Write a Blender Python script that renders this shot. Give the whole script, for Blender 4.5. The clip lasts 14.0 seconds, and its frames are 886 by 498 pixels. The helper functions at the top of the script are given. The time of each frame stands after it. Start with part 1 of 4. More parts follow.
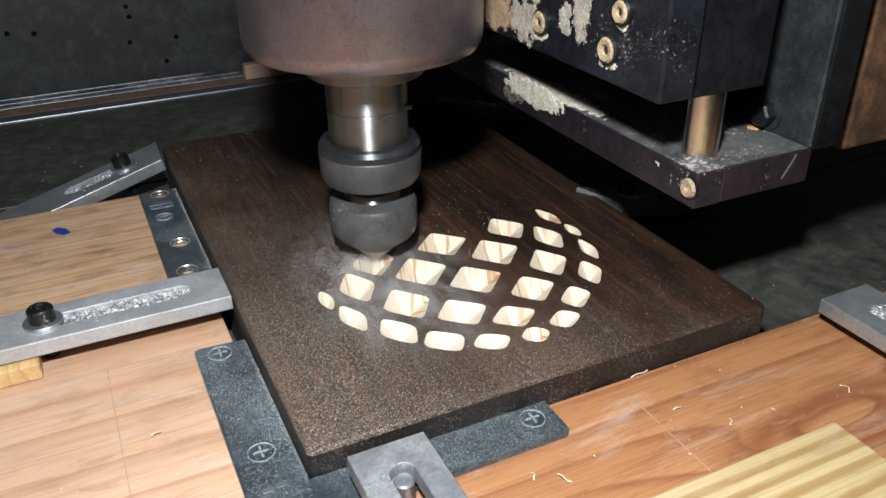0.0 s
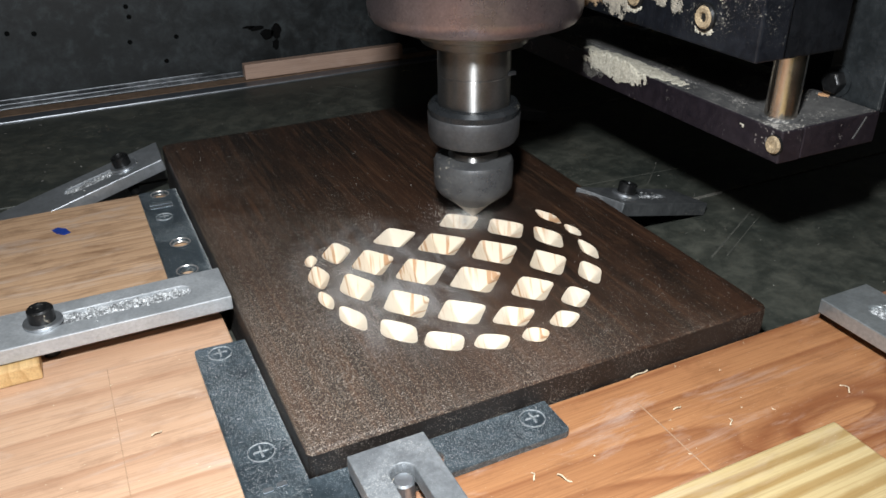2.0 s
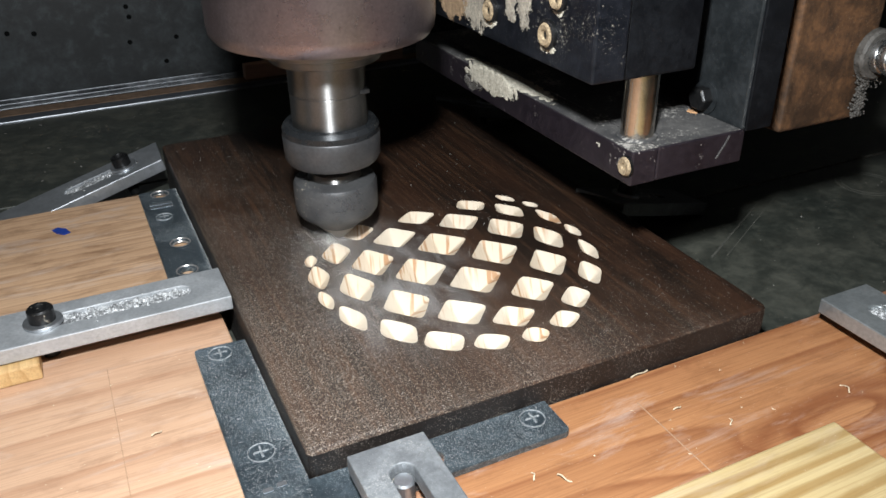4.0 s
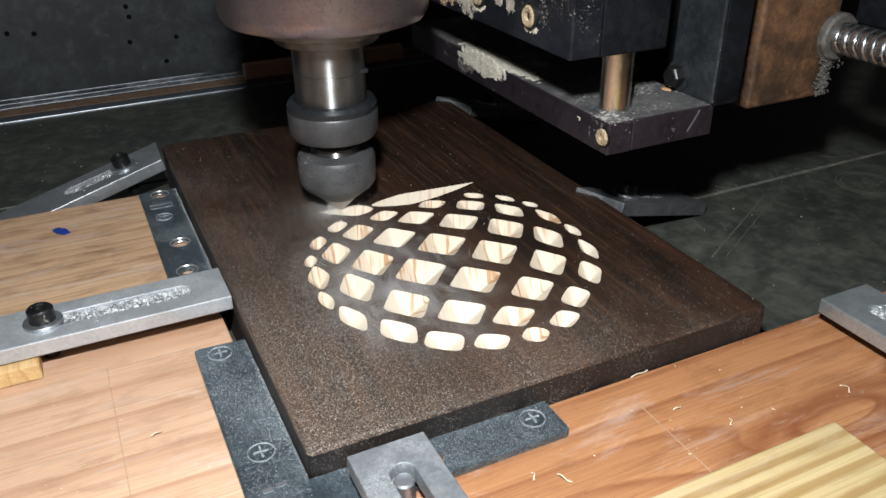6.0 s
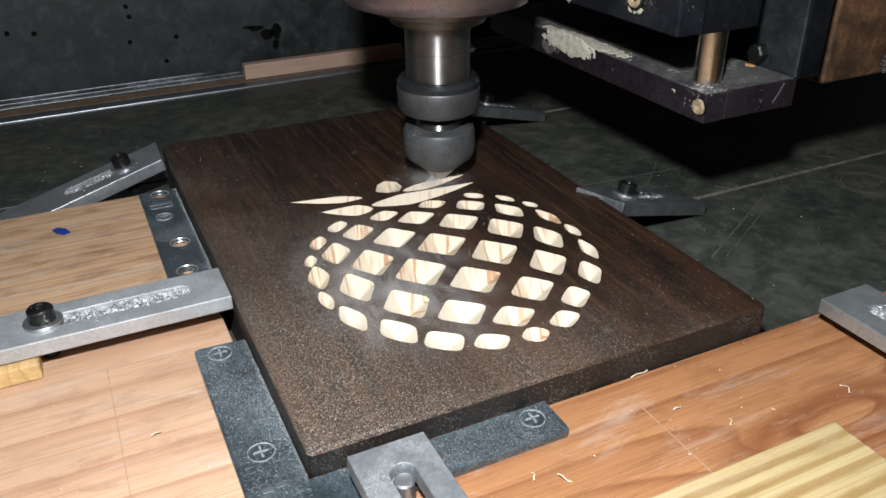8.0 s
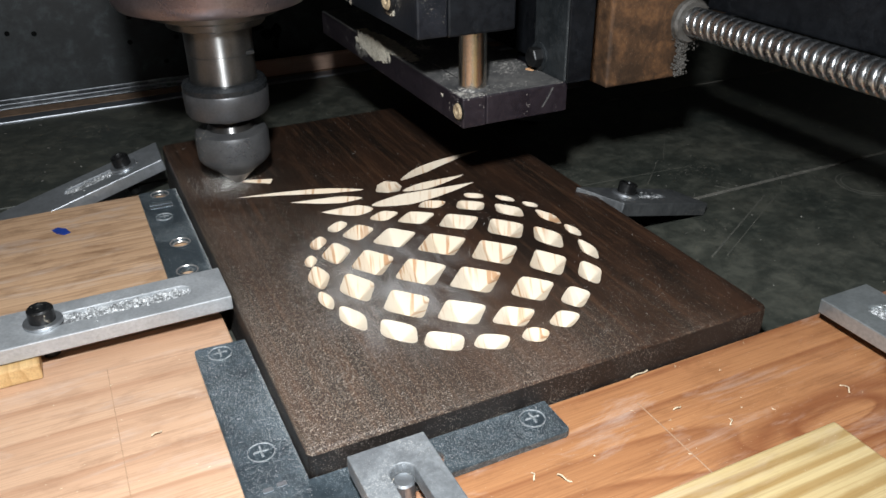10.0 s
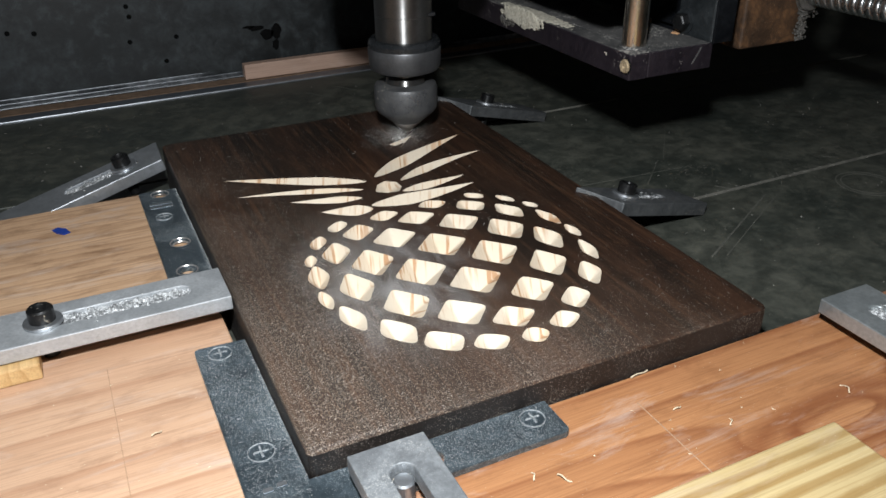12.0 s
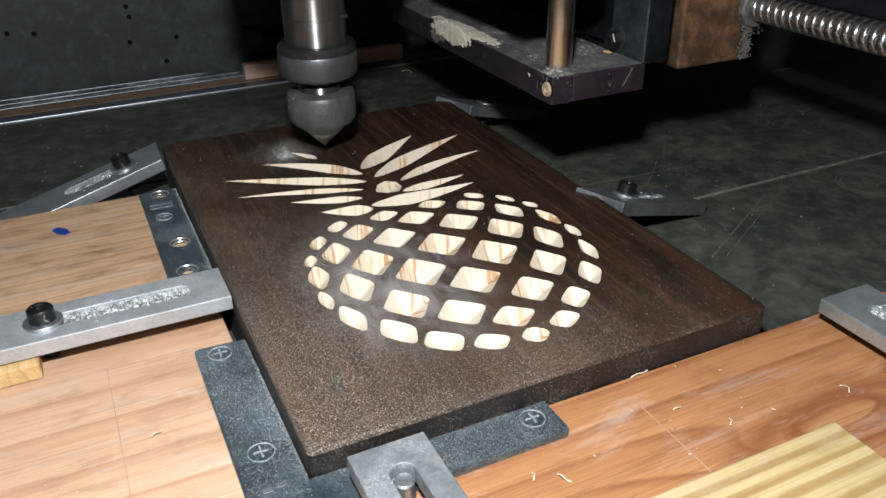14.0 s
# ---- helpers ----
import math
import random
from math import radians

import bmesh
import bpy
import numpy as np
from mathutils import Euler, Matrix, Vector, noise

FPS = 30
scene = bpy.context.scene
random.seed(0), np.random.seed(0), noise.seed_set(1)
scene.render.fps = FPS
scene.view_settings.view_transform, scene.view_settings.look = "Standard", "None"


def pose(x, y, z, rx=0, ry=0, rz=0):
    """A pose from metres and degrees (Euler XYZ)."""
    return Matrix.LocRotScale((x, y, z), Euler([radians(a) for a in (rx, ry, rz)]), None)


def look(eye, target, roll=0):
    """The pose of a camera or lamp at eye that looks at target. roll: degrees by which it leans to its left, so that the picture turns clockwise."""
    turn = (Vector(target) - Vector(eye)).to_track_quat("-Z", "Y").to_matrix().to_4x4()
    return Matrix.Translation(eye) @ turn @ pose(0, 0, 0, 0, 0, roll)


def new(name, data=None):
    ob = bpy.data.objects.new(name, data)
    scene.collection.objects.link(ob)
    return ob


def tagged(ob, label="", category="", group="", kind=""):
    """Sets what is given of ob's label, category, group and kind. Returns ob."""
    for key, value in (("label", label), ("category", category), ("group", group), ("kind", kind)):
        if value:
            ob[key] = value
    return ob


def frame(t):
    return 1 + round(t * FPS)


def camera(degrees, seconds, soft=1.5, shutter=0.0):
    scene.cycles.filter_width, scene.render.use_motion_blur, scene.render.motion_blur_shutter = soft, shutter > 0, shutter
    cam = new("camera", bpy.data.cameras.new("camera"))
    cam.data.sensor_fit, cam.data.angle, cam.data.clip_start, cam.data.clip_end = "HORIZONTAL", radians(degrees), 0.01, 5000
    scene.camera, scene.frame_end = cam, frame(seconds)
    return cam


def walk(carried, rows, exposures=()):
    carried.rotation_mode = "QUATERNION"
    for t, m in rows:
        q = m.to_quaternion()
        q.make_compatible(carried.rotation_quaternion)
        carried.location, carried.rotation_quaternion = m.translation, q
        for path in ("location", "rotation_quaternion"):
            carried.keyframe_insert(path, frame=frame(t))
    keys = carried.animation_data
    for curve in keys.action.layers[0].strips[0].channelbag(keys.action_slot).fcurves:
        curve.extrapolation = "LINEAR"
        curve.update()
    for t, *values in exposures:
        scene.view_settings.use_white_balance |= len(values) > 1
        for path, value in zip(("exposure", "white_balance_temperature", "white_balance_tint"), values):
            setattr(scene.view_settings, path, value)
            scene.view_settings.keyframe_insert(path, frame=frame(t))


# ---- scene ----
from mathutils import geometry, noise

ZB = 0.026      # top of the carved board above the machine table
WZ = ZB - 0.0105     # top of the fixture boards
MM = 0.001

# ---- camera: stands still on its stand ----
EYE = (-0.03638, -0.16301, 0.15182 + ZB)
AIM = (-0.03638 + 0.37534, -0.16301 + 0.79243, 0.15182 + ZB - 0.48081)
cam = camera(57.72, 14.0, soft=1.6)
walk(cam, [(0.0, look(EYE, AIM, -0.668)), (14.0, look(EYE, AIM, -0.668))],
     [(0.0, 0.07), (7.8, 0.11), (10.4, 0.08), (11.0, 0.01), (11.6, 0.02), (12.5, 0.08), (14.0, 0.15)])

# ---- light: one work lamp beside the camera, in a dim shop ----
world = bpy.data.worlds.new("dim_shop")
scene.world = world
world.use_nodes = True
world.node_tree.nodes["Background"].inputs[0].default_value = (0.55, 0.65, 0.8, 1)
world.node_tree.nodes["Background"].inputs[1].default_value = 0.055

lamp_data = bpy.data.lights.new("work_lamp", "AREA")
lamp_data.shape, lamp_data.size, lamp_data.energy = "DISK", 0.024, 2.25
lamp_data.color = (0.925, 0.97, 1.0)
lamp = new("work_lamp", lamp_data)
lamp.matrix_world = look((-0.036, -0.136, 0.262), (0.075, 0.085, 0.02))


# ---- materials ----
def nodes_of(name):
    m = bpy.data.materials.new(name)
    m.use_nodes = True
    nt = m.node_tree
    return m, nt, nt.nodes["Principled BSDF"]


def add(nt, kind, **inputs):
    n = nt.nodes.new(kind)
    for key, value in inputs.items():
        n.inputs[key.replace("_", " ")].default_value = value
    return n


def coords(nt, scale=(1, 1, 1), turn=(0, 0, 0)):
    tc = nt.nodes.new("ShaderNodeTexCoord")
    mp = nt.nodes.new("ShaderNodeMapping")
    mp.inputs["Scale"].default_value = scale
    mp.inputs["Rotation"].default_value = turn
    nt.links.new(tc.outputs["Object"], mp.inputs["Vector"])
    return mp.outputs["Vector"]


def ramp(nt, fac, stops):
    r = nt.nodes.new("ShaderNodeValToRGB")
    while len(r.color_ramp.elements) < len(stops):
        r.color_ramp.elements.new(0.5)
    for e, (pos, col) in zip(r.color_ramp.elements, stops):
        e.position, e.color = pos, (*col, 1)
    nt.links.new(fac, r.inputs["Fac"])
    return r.outputs["Color"]


def grey(v):
    return (v, v, v)


def blend(nt, fac, a, b, mode="MIX"):
    mx = nt.nodes.new("ShaderNodeMix")
    mx.data_type, mx.blend_type = "RGBA", mode
    for sock, value in ((mx.inputs[0], fac), (mx.inputs[6], a), (mx.inputs[7], b)):
        if isinstance(value, bpy.types.NodeSocket):
            nt.links.new(value, sock)
        elif isinstance(value, tuple):
            sock.default_value = (*value, 1)
        else:
            sock.default_value = value
    return mx.outputs[2]


def noise_of(nt, vec, scale, detail=4.0, rough=0.55, distort=0.0):
    n = add(nt, "ShaderNodeTexNoise", Scale=scale, Detail=detail, Roughness=rough, Distortion=distort)
    nt.links.new(vec, n.inputs["Vector"])
    return n.outputs["Fac"]


def bump(nt, bsdf, height, strength, distance):
    b = add(nt, "ShaderNodeBump", Strength=strength, Distance=distance)
    nt.links.new(height, b.inputs["Height"])
    nt.links.new(b.outputs["Normal"], bsdf.inputs["Normal"])


def specks(nt, v, scale, density, most=0.55):
    """Single grains of dust of mixed size; density (0 to 1) makes them larger and closer."""
    vo = add(nt, "ShaderNodeTexVoronoi", Scale=scale)
    nt.links.new(v, vo.inputs["Vector"])
    sep = nt.nodes.new("ShaderNodeSeparateColor")
    nt.links.new(vo.outputs["Color"], sep.inputs[0])

    def calc(op, a, b):
        n = nt.nodes.new("ShaderNodeMath")
        n.operation = op
        for k, x in enumerate((a, b)):
            if isinstance(x, bpy.types.NodeSocket):
                nt.links.new(x, n.inputs[k])
            else:
                n.inputs[k].default_value = x
        return n.outputs[0]
    size = calc("MULTIPLY", calc("MULTIPLY", sep.outputs[0], density), most)
    gap = calc("ADD", calc("SUBTRACT", size, vo.outputs["Distance"]), 0.5)
    return ramp(nt, gap, [(0.49, grey(0)), (0.56, grey(1))])


DUST = (0.62, 0.55, 0.44)


def surf(name, c1, c2, coarse=60, fine=900, rough=(0.4, 0.6), metal=0.0, relief=0.15, dust=0.0, dust_scale=700, dust_colour=DUST, patch=60, mottle=0.3, grains=0.0, grain_size=(1500, 2600)):
    """A painted, metal or plastic surface: coarse stains, fine grain, and settled dust specks in patches."""
    m, nt, bsdf = nodes_of(name)
    v = coords(nt)
    big, small = noise_of(nt, v, coarse), noise_of(nt, v, fine, 3)
    col = blend(nt, ramp(nt, big, [(0.3, grey(0)), (0.7, grey(1))]), c1, c2)
    col = blend(nt, ramp(nt, small, [(0.35, grey(0)), (0.7, grey(0.35))]), col, tuple(x * 0.6 for x in c1))
    mid = noise_of(nt, v, coarse * 5, 8, 0.72, 0.3)
    col = blend(nt, ramp(nt, mid, [(0.40, grey(mottle)), (0.52, grey(0))]), col, tuple(x * 0.45 for x in c1))
    col = blend(nt, ramp(nt, mid, [(0.52, grey(0)), (0.66, grey(mottle))]), col, tuple(x * 1.5 for x in c2))
    rg = ramp(nt, blend(nt, 0.5, big, mid), [(0.35, grey(rough[0])), (0.65, grey(rough[1]))])
    met = None
    if dust:
        speck = noise_of(nt, v, dust_scale, 2, 0.7)
        where = noise_of(nt, v, patch, 3)
        mk = ramp(nt, blend(nt, 0.45, speck, where), [(0.62 - 0.12 * dust, grey(0)), (0.68 - 0.12 * dust, grey(0.9))])
        col = blend(nt, mk, col, dust_colour)
        rg = blend(nt, mk, rg, grey(0.95))
        met = blend(nt, mk, grey(metal), grey(0.0))
    if grains:
        near = ramp(nt, noise_of(nt, v, patch, 3), [(0.35, grey(0.35 * grains)), (0.65, grey(grains))])
        for k in grain_size:
            mk = specks(nt, v, k, near)
            col = blend(nt, mk, col, dust_colour)
            rg = blend(nt, mk, rg, grey(0.95))
    nt.links.new(col, bsdf.inputs["Base Color"])
    nt.links.new(rg, bsdf.inputs["Roughness"])
    if met is not None:
        nt.links.new(met, bsdf.inputs["Metallic"])
    else:
        bsdf.inputs["Metallic"].default_value = metal
    bump(nt, bsdf, small, relief, 0.0004)
    return m


def wood(name, pale, dark, along="X", pitch=90, stretch=14, rough=0.55, swirl=1.5, vein=0.6, relief=0.2, knot=None, worn=0.3, profile="SAW", lines=0.28):
    """Sawn wood: growth bands drawn out along the grain, fine fibres, and stains."""
    m, nt, bsdf = nodes_of(name)
    s = (1 / stretch, 1, 0.6) if along == "X" else (1, 1 / stretch, 0.6)
    v = coords(nt, s)
    warp = noise_of(nt, v, pitch * 0.35, 3, 0.5, swirl)
    w = nt.nodes.new("ShaderNodeTexWave")
    w.wave_type, w.bands_direction, w.wave_profile = "BANDS", ("Y" if along == "X" else "X"), profile
    w.inputs["Scale"].default_value = pitch * 0.28
    w.inputs["Distortion"].default_value = 5.0 * swirl
    w.inputs["Detail"].default_value = 2.5
    w.inputs["Detail Scale"].default_value = 1.2
    if knot:
        # growth bands swing round a knot
        raw = coords(nt)
        off = nt.nodes.new("ShaderNodeVectorMath")
        off.operation = "SUBTRACT"
        nt.links.new(raw, off.inputs[0])
        off.inputs[1].default_value = (*knot, WZ)
        sq = nt.nodes.new("ShaderNodeVectorMath")
        sq.operation = "MULTIPLY"
        nt.links.new(off.outputs[0], sq.inputs[0])
        sq.inputs[1].default_value = (10.5, 38, 0)
        ln = nt.nodes.new("ShaderNodeVectorMath")
        ln.operation = "LENGTH"
        nt.links.new(sq.outputs[0], ln.inputs[0])
        hump = ramp(nt, ln.outputs["Value"], [(0.0, grey(1)), (0.22, grey(0.72)), (0.5, grey(0.25)), (1.0, grey(0))])
        hump.node.color_ramp.interpolation = "B_SPLINE"
        lift = nt.nodes.new("ShaderNodeVectorMath")
        lift.operation = "MULTIPLY_ADD"
        nt.links.new(hump, lift.inputs[0])
        lift.inputs[1].default_value = (0, 0.040, 0)
        nt.links.new(v, lift.inputs[2])
        nt.links.new(lift.outputs[0], w.inputs["Vector"])
    else:
        nt.links.new(v, w.inputs["Vector"])
    stops = [(0.0, grey(0)), (0.72, grey(0.35)), (0.93, grey(1)), (1.0, grey(0.1))] if profile == "SAW" else [(0.45, grey(0)), (0.70, grey(0.55)), (0.85, grey(1))]
    bands = ramp(nt, w.outputs["Fac"], stops)
    f = (1 / 60, 1, 1) if along == "X" else (1, 1 / 60, 1)
    fibres = noise_of(nt, coords(nt, f), 1600, 3, 0.6)
    stains = noise_of(nt, coords(nt), 22, 4)
    col = blend(nt, blend(nt, vein, grey(0), bands), pale, dark)
    col = blend(nt, ramp(nt, warp, [(0.4, grey(0)), (0.75, grey(0.35))]), col, dark)
    col = blend(nt, ramp(nt, fibres, [(0.45, grey(0)), (0.7, grey(0.42))]), col, tuple(x * 0.6 for x in dark))
    col = blend(nt, ramp(nt, stains, [(0.45, grey(0)), (0.75, grey(0.4))]), col, tuple(x * 0.72 for x in pale))
    threads = noise_of(nt, coords(nt, (1 / 34, 1, 1) if along == "X" else (1, 1 / 34, 1)), 480, 3, 0.6, 0.2)
    col = blend(nt, ramp(nt, threads, [(0.54, grey(0)), (0.63, grey(lines))]), col, dark)
    if knot:
        # resinous red wood round the knot, pale at its heart
        uneven = blend(nt, 0.16, ln.outputs["Value"], stains)
        col = blend(nt, ramp(nt, uneven, [(0.16, grey(0)), (0.24, grey(0.75)), (0.30, grey(0.25)), (0.38, grey(0.7)), (0.55, grey(0))]), col, (0.185, 0.058, 0.020))
    dirt = noise_of(nt, coords(nt, (0.3, 1, 1)), 140, 6, 0.7, 0.4)
    col = blend(nt, ramp(nt, dirt, [(0.30, grey(worn)), (0.50, grey(0))]), col, tuple(x * 0.62 for x in dark))
    scuffs = noise_of(nt, coords(nt, (0.22, 1, 1)), 85, 6, 0.75, 0.5)
    col = blend(nt, ramp(nt, scuffs, [(0.52, grey(0)), (0.70, grey(worn))]), col, (0.53, 0.43, 0.37))
    grains = specks(nt, coords(nt), 900, ramp(nt, stains, [(0.4, grey(0.25)), (0.7, grey(0.6))]), 0.27)
    col = blend(nt, blend(nt, 1.0, grains, grey(0.7), "MULTIPLY"), col, (0.56, 0.42, 0.29))
    nt.links.new(col, bsdf.inputs["Base Color"])
    bsdf.inputs["Roughness"].default_value = rough
    bump(nt, bsdf, fibres, relief, 0.0003)
    return m


def stained_board():
    """Dark stained pine, grain along y, with reddish worn streaks and fine sawdust that lies thicker in places."""
    m, nt, bsdf = nodes_of("dark_stained_pine")
    grain = noise_of(nt, coords(nt, (1, 1 / 30, 1)), 420, 4, 0.65)
    wide = noise_of(nt, coords(nt, (1, 1 / 9, 1)), 55, 4, 0.6, 0.6)
    col = blend(nt, ramp(nt, wide, [(0.4, grey(0)), (0.62, grey(1))]), (0.009, 0.0052, 0.0036), (0.028, 0.0125, 0.0070))
    col = blend(nt, ramp(nt, grain, [(0.50, grey(0)), (0.70, grey(0.7))]), col, (0.070, 0.033, 0.017))
    nicks = noise_of(nt, coords(nt, (1, 1 / 14, 1)), 1500, 3, 0.7)
    col = blend(nt, ramp(nt, nicks, [(0.58, grey(0)), (0.68, grey(0.6))]), col, (0.088, 0.044, 0.023))
    v = coords(nt)
    cloud = noise_of(nt, v, 24, 4, 0.6)
    # sawdust lies thicker towards the near corner
    sep = nt.nodes.new("ShaderNodeSeparateXYZ")
    nt.links.new(v, sep.inputs[0])
    drift = nt.nodes.new("ShaderNodeMath")
    drift.operation = "MULTIPLY_ADD"
    nt.links.new(sep.outputs["X"], drift.inputs[0])
    drift.inputs[1].default_value, drift.inputs[2].default_value = -1.75, 0.168
    side = nt.nodes.new("ShaderNodeMath")
    side.operation = "MULTIPLY_ADD"
    nt.links.new(sep.outputs["Y"], side.inputs[0])
    side.inputs[1].default_value = -0.95
    nt.links.new(drift.outputs[0], side.inputs[2])
    cover = nt.nodes.new("ShaderNodeMath")
    cover.operation = "MULTIPLY_ADD"
    nt.links.new(cloud, cover.inputs[0])
    cover.inputs[1].default_value = 0.30
    nt.links.new(side.outputs[0], cover.inputs[2])
    thick = ramp(nt, cover.outputs[0], [(0.0, grey(0.10)), (0.07, grey(0.26)), (0.14, grey(0.62)), (0.27, grey(0.88))])
    film = ramp(nt, noise_of(nt, v, 1500, 5, 0.9), [(0.42, grey(0.0)), (0.54, grey(0.14)), (0.66, grey(0.50))])
    mk = blend(nt, 1.0, film, thick, "MULTIPLY")
    col = blend(nt, mk, col, (0.26, 0.19, 0.14))
    # fine white powder blown over the side of the fruit that was cut first
    off = nt.nodes.new("ShaderNodeVectorMath")
    off.operation = "MULTIPLY_ADD"
    nt.links.new(v, off.inputs[0])
    off.inputs[1].default_value, off.inputs[2].default_value = (25.0, 17.5, 0), (-1.38, -1.30, 0)
    ln = nt.nodes.new("ShaderNodeVectorMath")
    ln.operation = "LENGTH"
    nt.links.new(off.outputs[0], ln.inputs[0])
    spread = ramp(nt, ln.outputs["Value"], [(0.10, grey(1)), (0.55, grey(0.62)), (1.0, grey(0))])
    drifts = ramp(nt, noise_of(nt, coords(nt, (1, 0.45, 1)), 95, 5, 0.65, 0.5), [(0.40, grey(0.04)), (0.62, grey(0.80))])
    powder = blend(nt, 1.0, blend(nt, 1.0, spread, drifts, "MULTIPLY"), ramp(nt, noise_of(nt, v, 1500, 5, 0.95), [(0.40, grey(0.06)), (0.60, grey(0.95))]), "MULTIPLY")
    col = blend(nt, powder, col, (0.44, 0.435, 0.43))
    mk = blend(nt, 1.0, mk, powder, "SCREEN")
    for k, much, tone in ((1700, 0.45, (0.46, 0.375, 0.30)), (2400, 0.55, (0.40, 0.325, 0.26)), (3300, 0.60, (0.46, 0.41, 0.36))):
        grains = blend(nt, 1.0, specks(nt, v, k, thick, 0.50), grey(much), "MULTIPLY")
        col = blend(nt, grains, col, tone)
        mk = blend(nt, 1.0, mk, grains, "SCREEN")
    nt.links.new(col, bsdf.inputs["Base Color"])
    nt.links.new(blend(nt, mk, grey(0.42), grey(0.95)), bsdf.inputs["Roughness"])
    bump(nt, bsdf, blend(nt, 0.4, grain, mk), 0.35, 0.0003)
    return m


def fresh_pine():
    """Freshly cut pale pine with fine brown growth lines along y and cutter marks."""
    m, nt, bsdf = nodes_of("fresh_cut_pine")
    # growth rings lean across the board
    tc = nt.nodes.new("ShaderNodeTexCoord")
    lean = nt.nodes.new("ShaderNodeVectorMath")
    lean.operation = "DOT_PRODUCT"
    nt.links.new(tc.outputs["Object"], lean.inputs[0])
    lean.inputs[1].default_value = (1, 0, -0.5)
    along = nt.nodes.new("ShaderNodeVectorMath")
    along.operation = "DOT_PRODUCT"
    nt.links.new(tc.outputs["Object"], along.inputs[0])
    along.inputs[1].default_value = (0, 1 / 16, 0)
    both = nt.nodes.new("ShaderNodeCombineXYZ")
    nt.links.new(lean.outputs["Value"], both.inputs[0])
    nt.links.new(along.outputs["Value"], both.inputs[1])
    v = both.outputs[0]
    lines = noise_of(nt, v, 640, 2, 0.5, 0.15)
    where = noise_of(nt, coords(nt), 38, 2)
    k = blend(nt, 1.0, ramp(nt, lines, [(0.55, grey(0)), (0.62, grey(0.85))]), ramp(nt, where, [(0.42, grey(0.12)), (0.60, grey(1))]), "MULTIPLY")
    col = blend(nt, ramp(nt, where, [(0.45, grey(0)), (0.7, grey(0.35))]), (0.615, 0.53, 0.42), (0.61, 0.43, 0.25))
    col = blend(nt, k, col, (0.38, 0.19, 0.08))
    # wide heartwood streaks, few
    heart = noise_of(nt, v, 110, 2, 0.5, 0.2)
    col = blend(nt, ramp(nt, heart, [(0.66, grey(0)), (0.74, grey(0.45))]), col, (0.52, 0.25, 0.11))
    # cutter marks
    marks = noise_of(nt, coords(nt, (1, 0.12, 1), (0, 0, 0.9)), 900, 2, 0.5)
    col = blend(nt, ramp(nt, marks, [(0.55, grey(0)), (0.72, grey(0.25))]), col, (0.50, 0.41, 0.31))
    nt.links.new(col, bsdf.inputs["Base Color"])
    bsdf.inputs["Roughness"].default_value = 0.75
    bump(nt, bsdf, noise_of(nt, coords(nt), 1400, 2), 0.25, 0.0003)
    return m


STAIN = stained_board()
STAIN_SIDE = surf("black_brown_stain", (0.006, 0.0045, 0.004), (0.018, 0.012, 0.009), 60, 700, (0.5, 0.7), 0.0, 0.3, dust_colour=(0.16, 0.14, 0.12), grains=0.85, patch=40)
FRESH = fresh_pine()
WOOD_WARM = wood("orange_pine", (0.435, 0.205, 0.088), (0.205, 0.068, 0.025), "X", 105, 18, lines=0.2, vein=0.8, swirl=1.2, knot=(0.1515, -0.0454), worn=0.42)
WOOD_PALE = wood("pale_fir", (0.585, 0.375, 0.245), (0.38, 0.20, 0.115), "X", 62, 18, lines=0.12, vein=0.78, swirl=2.0, worn=0.5)
WOOD_BROWN = wood("brown_planed_wood", (0.62, 0.405, 0.25), (0.27, 0.14, 0.07), "X", 190, 20, vein=0.6, swirl=2.4, worn=0.75)
WOOD_YELLOW = wood("yellow_pine", (0.52, 0.40, 0.205), (0.30, 0.18, 0.060), "X", 190, 14, vein=0.95, swirl=0.7, worn=0.28, profile="SIN")
WOOD_PINK = wood("pinkish_strip_wood", (0.50, 0.34, 0.26), (0.37, 0.23, 0.17), "X", 200, 16, vein=0.4)
END_GRAIN = wood("end_grain", (0.62, 0.42, 0.20), (0.42, 0.24, 0.09), "Y", 260, 4, vein=0.7)
TABLE = surf("dark_worn_table_sheet", (0.029, 0.035, 0.030), (0.080, 0.080, 0.064), 16, 240, (0.42, 0.62), relief=0.25, dust=0.10, dust_scale=420, dust_colour=(0.13, 0.12, 0.10), patch=18, mottle=0.45)
WALL = surf("black_sheet_wall", (0.0062, 0.0082, 0.0092), (0.027, 0.032, 0.0345), 16, 200, (0.45, 0.65), relief=0.2, dust=0.05, dust_scale=160, dust_colour=(0.05, 0.055, 0.055), mottle=0.75)
# Kept pale so the unseen walls and ceiling throw light back.
PLAIN = surf("plain_unseen_surround", (0.45, 0.45, 0.44), (0.58, 0.57, 0.55), 3, 60, (0.7, 0.9))
STEEL = surf("bright_zinc_steel", (0.42, 0.44, 0.46), (0.55, 0.57, 0.60), 80, 700, (0.30, 0.45), 0.9, dust=0.10, mottle=0.05)
CLAMP = surf("sawn_aluminium", (0.44, 0.46, 0.48), (0.62, 0.64, 0.66), 55, 900, (0.42, 0.60), 0.65, 0.3, dust_colour=(0.60, 0.59, 0.57), mottle=0.06, grains=0.2)
CLAMP_DARK = surf("dull_dusty_aluminium", (0.10, 0.105, 0.11), (0.17, 0.175, 0.18), 45, 700, (0.42, 0.6), 0.6, 0.3, dust=0.08, dust_colour=(0.35, 0.33, 0.30))
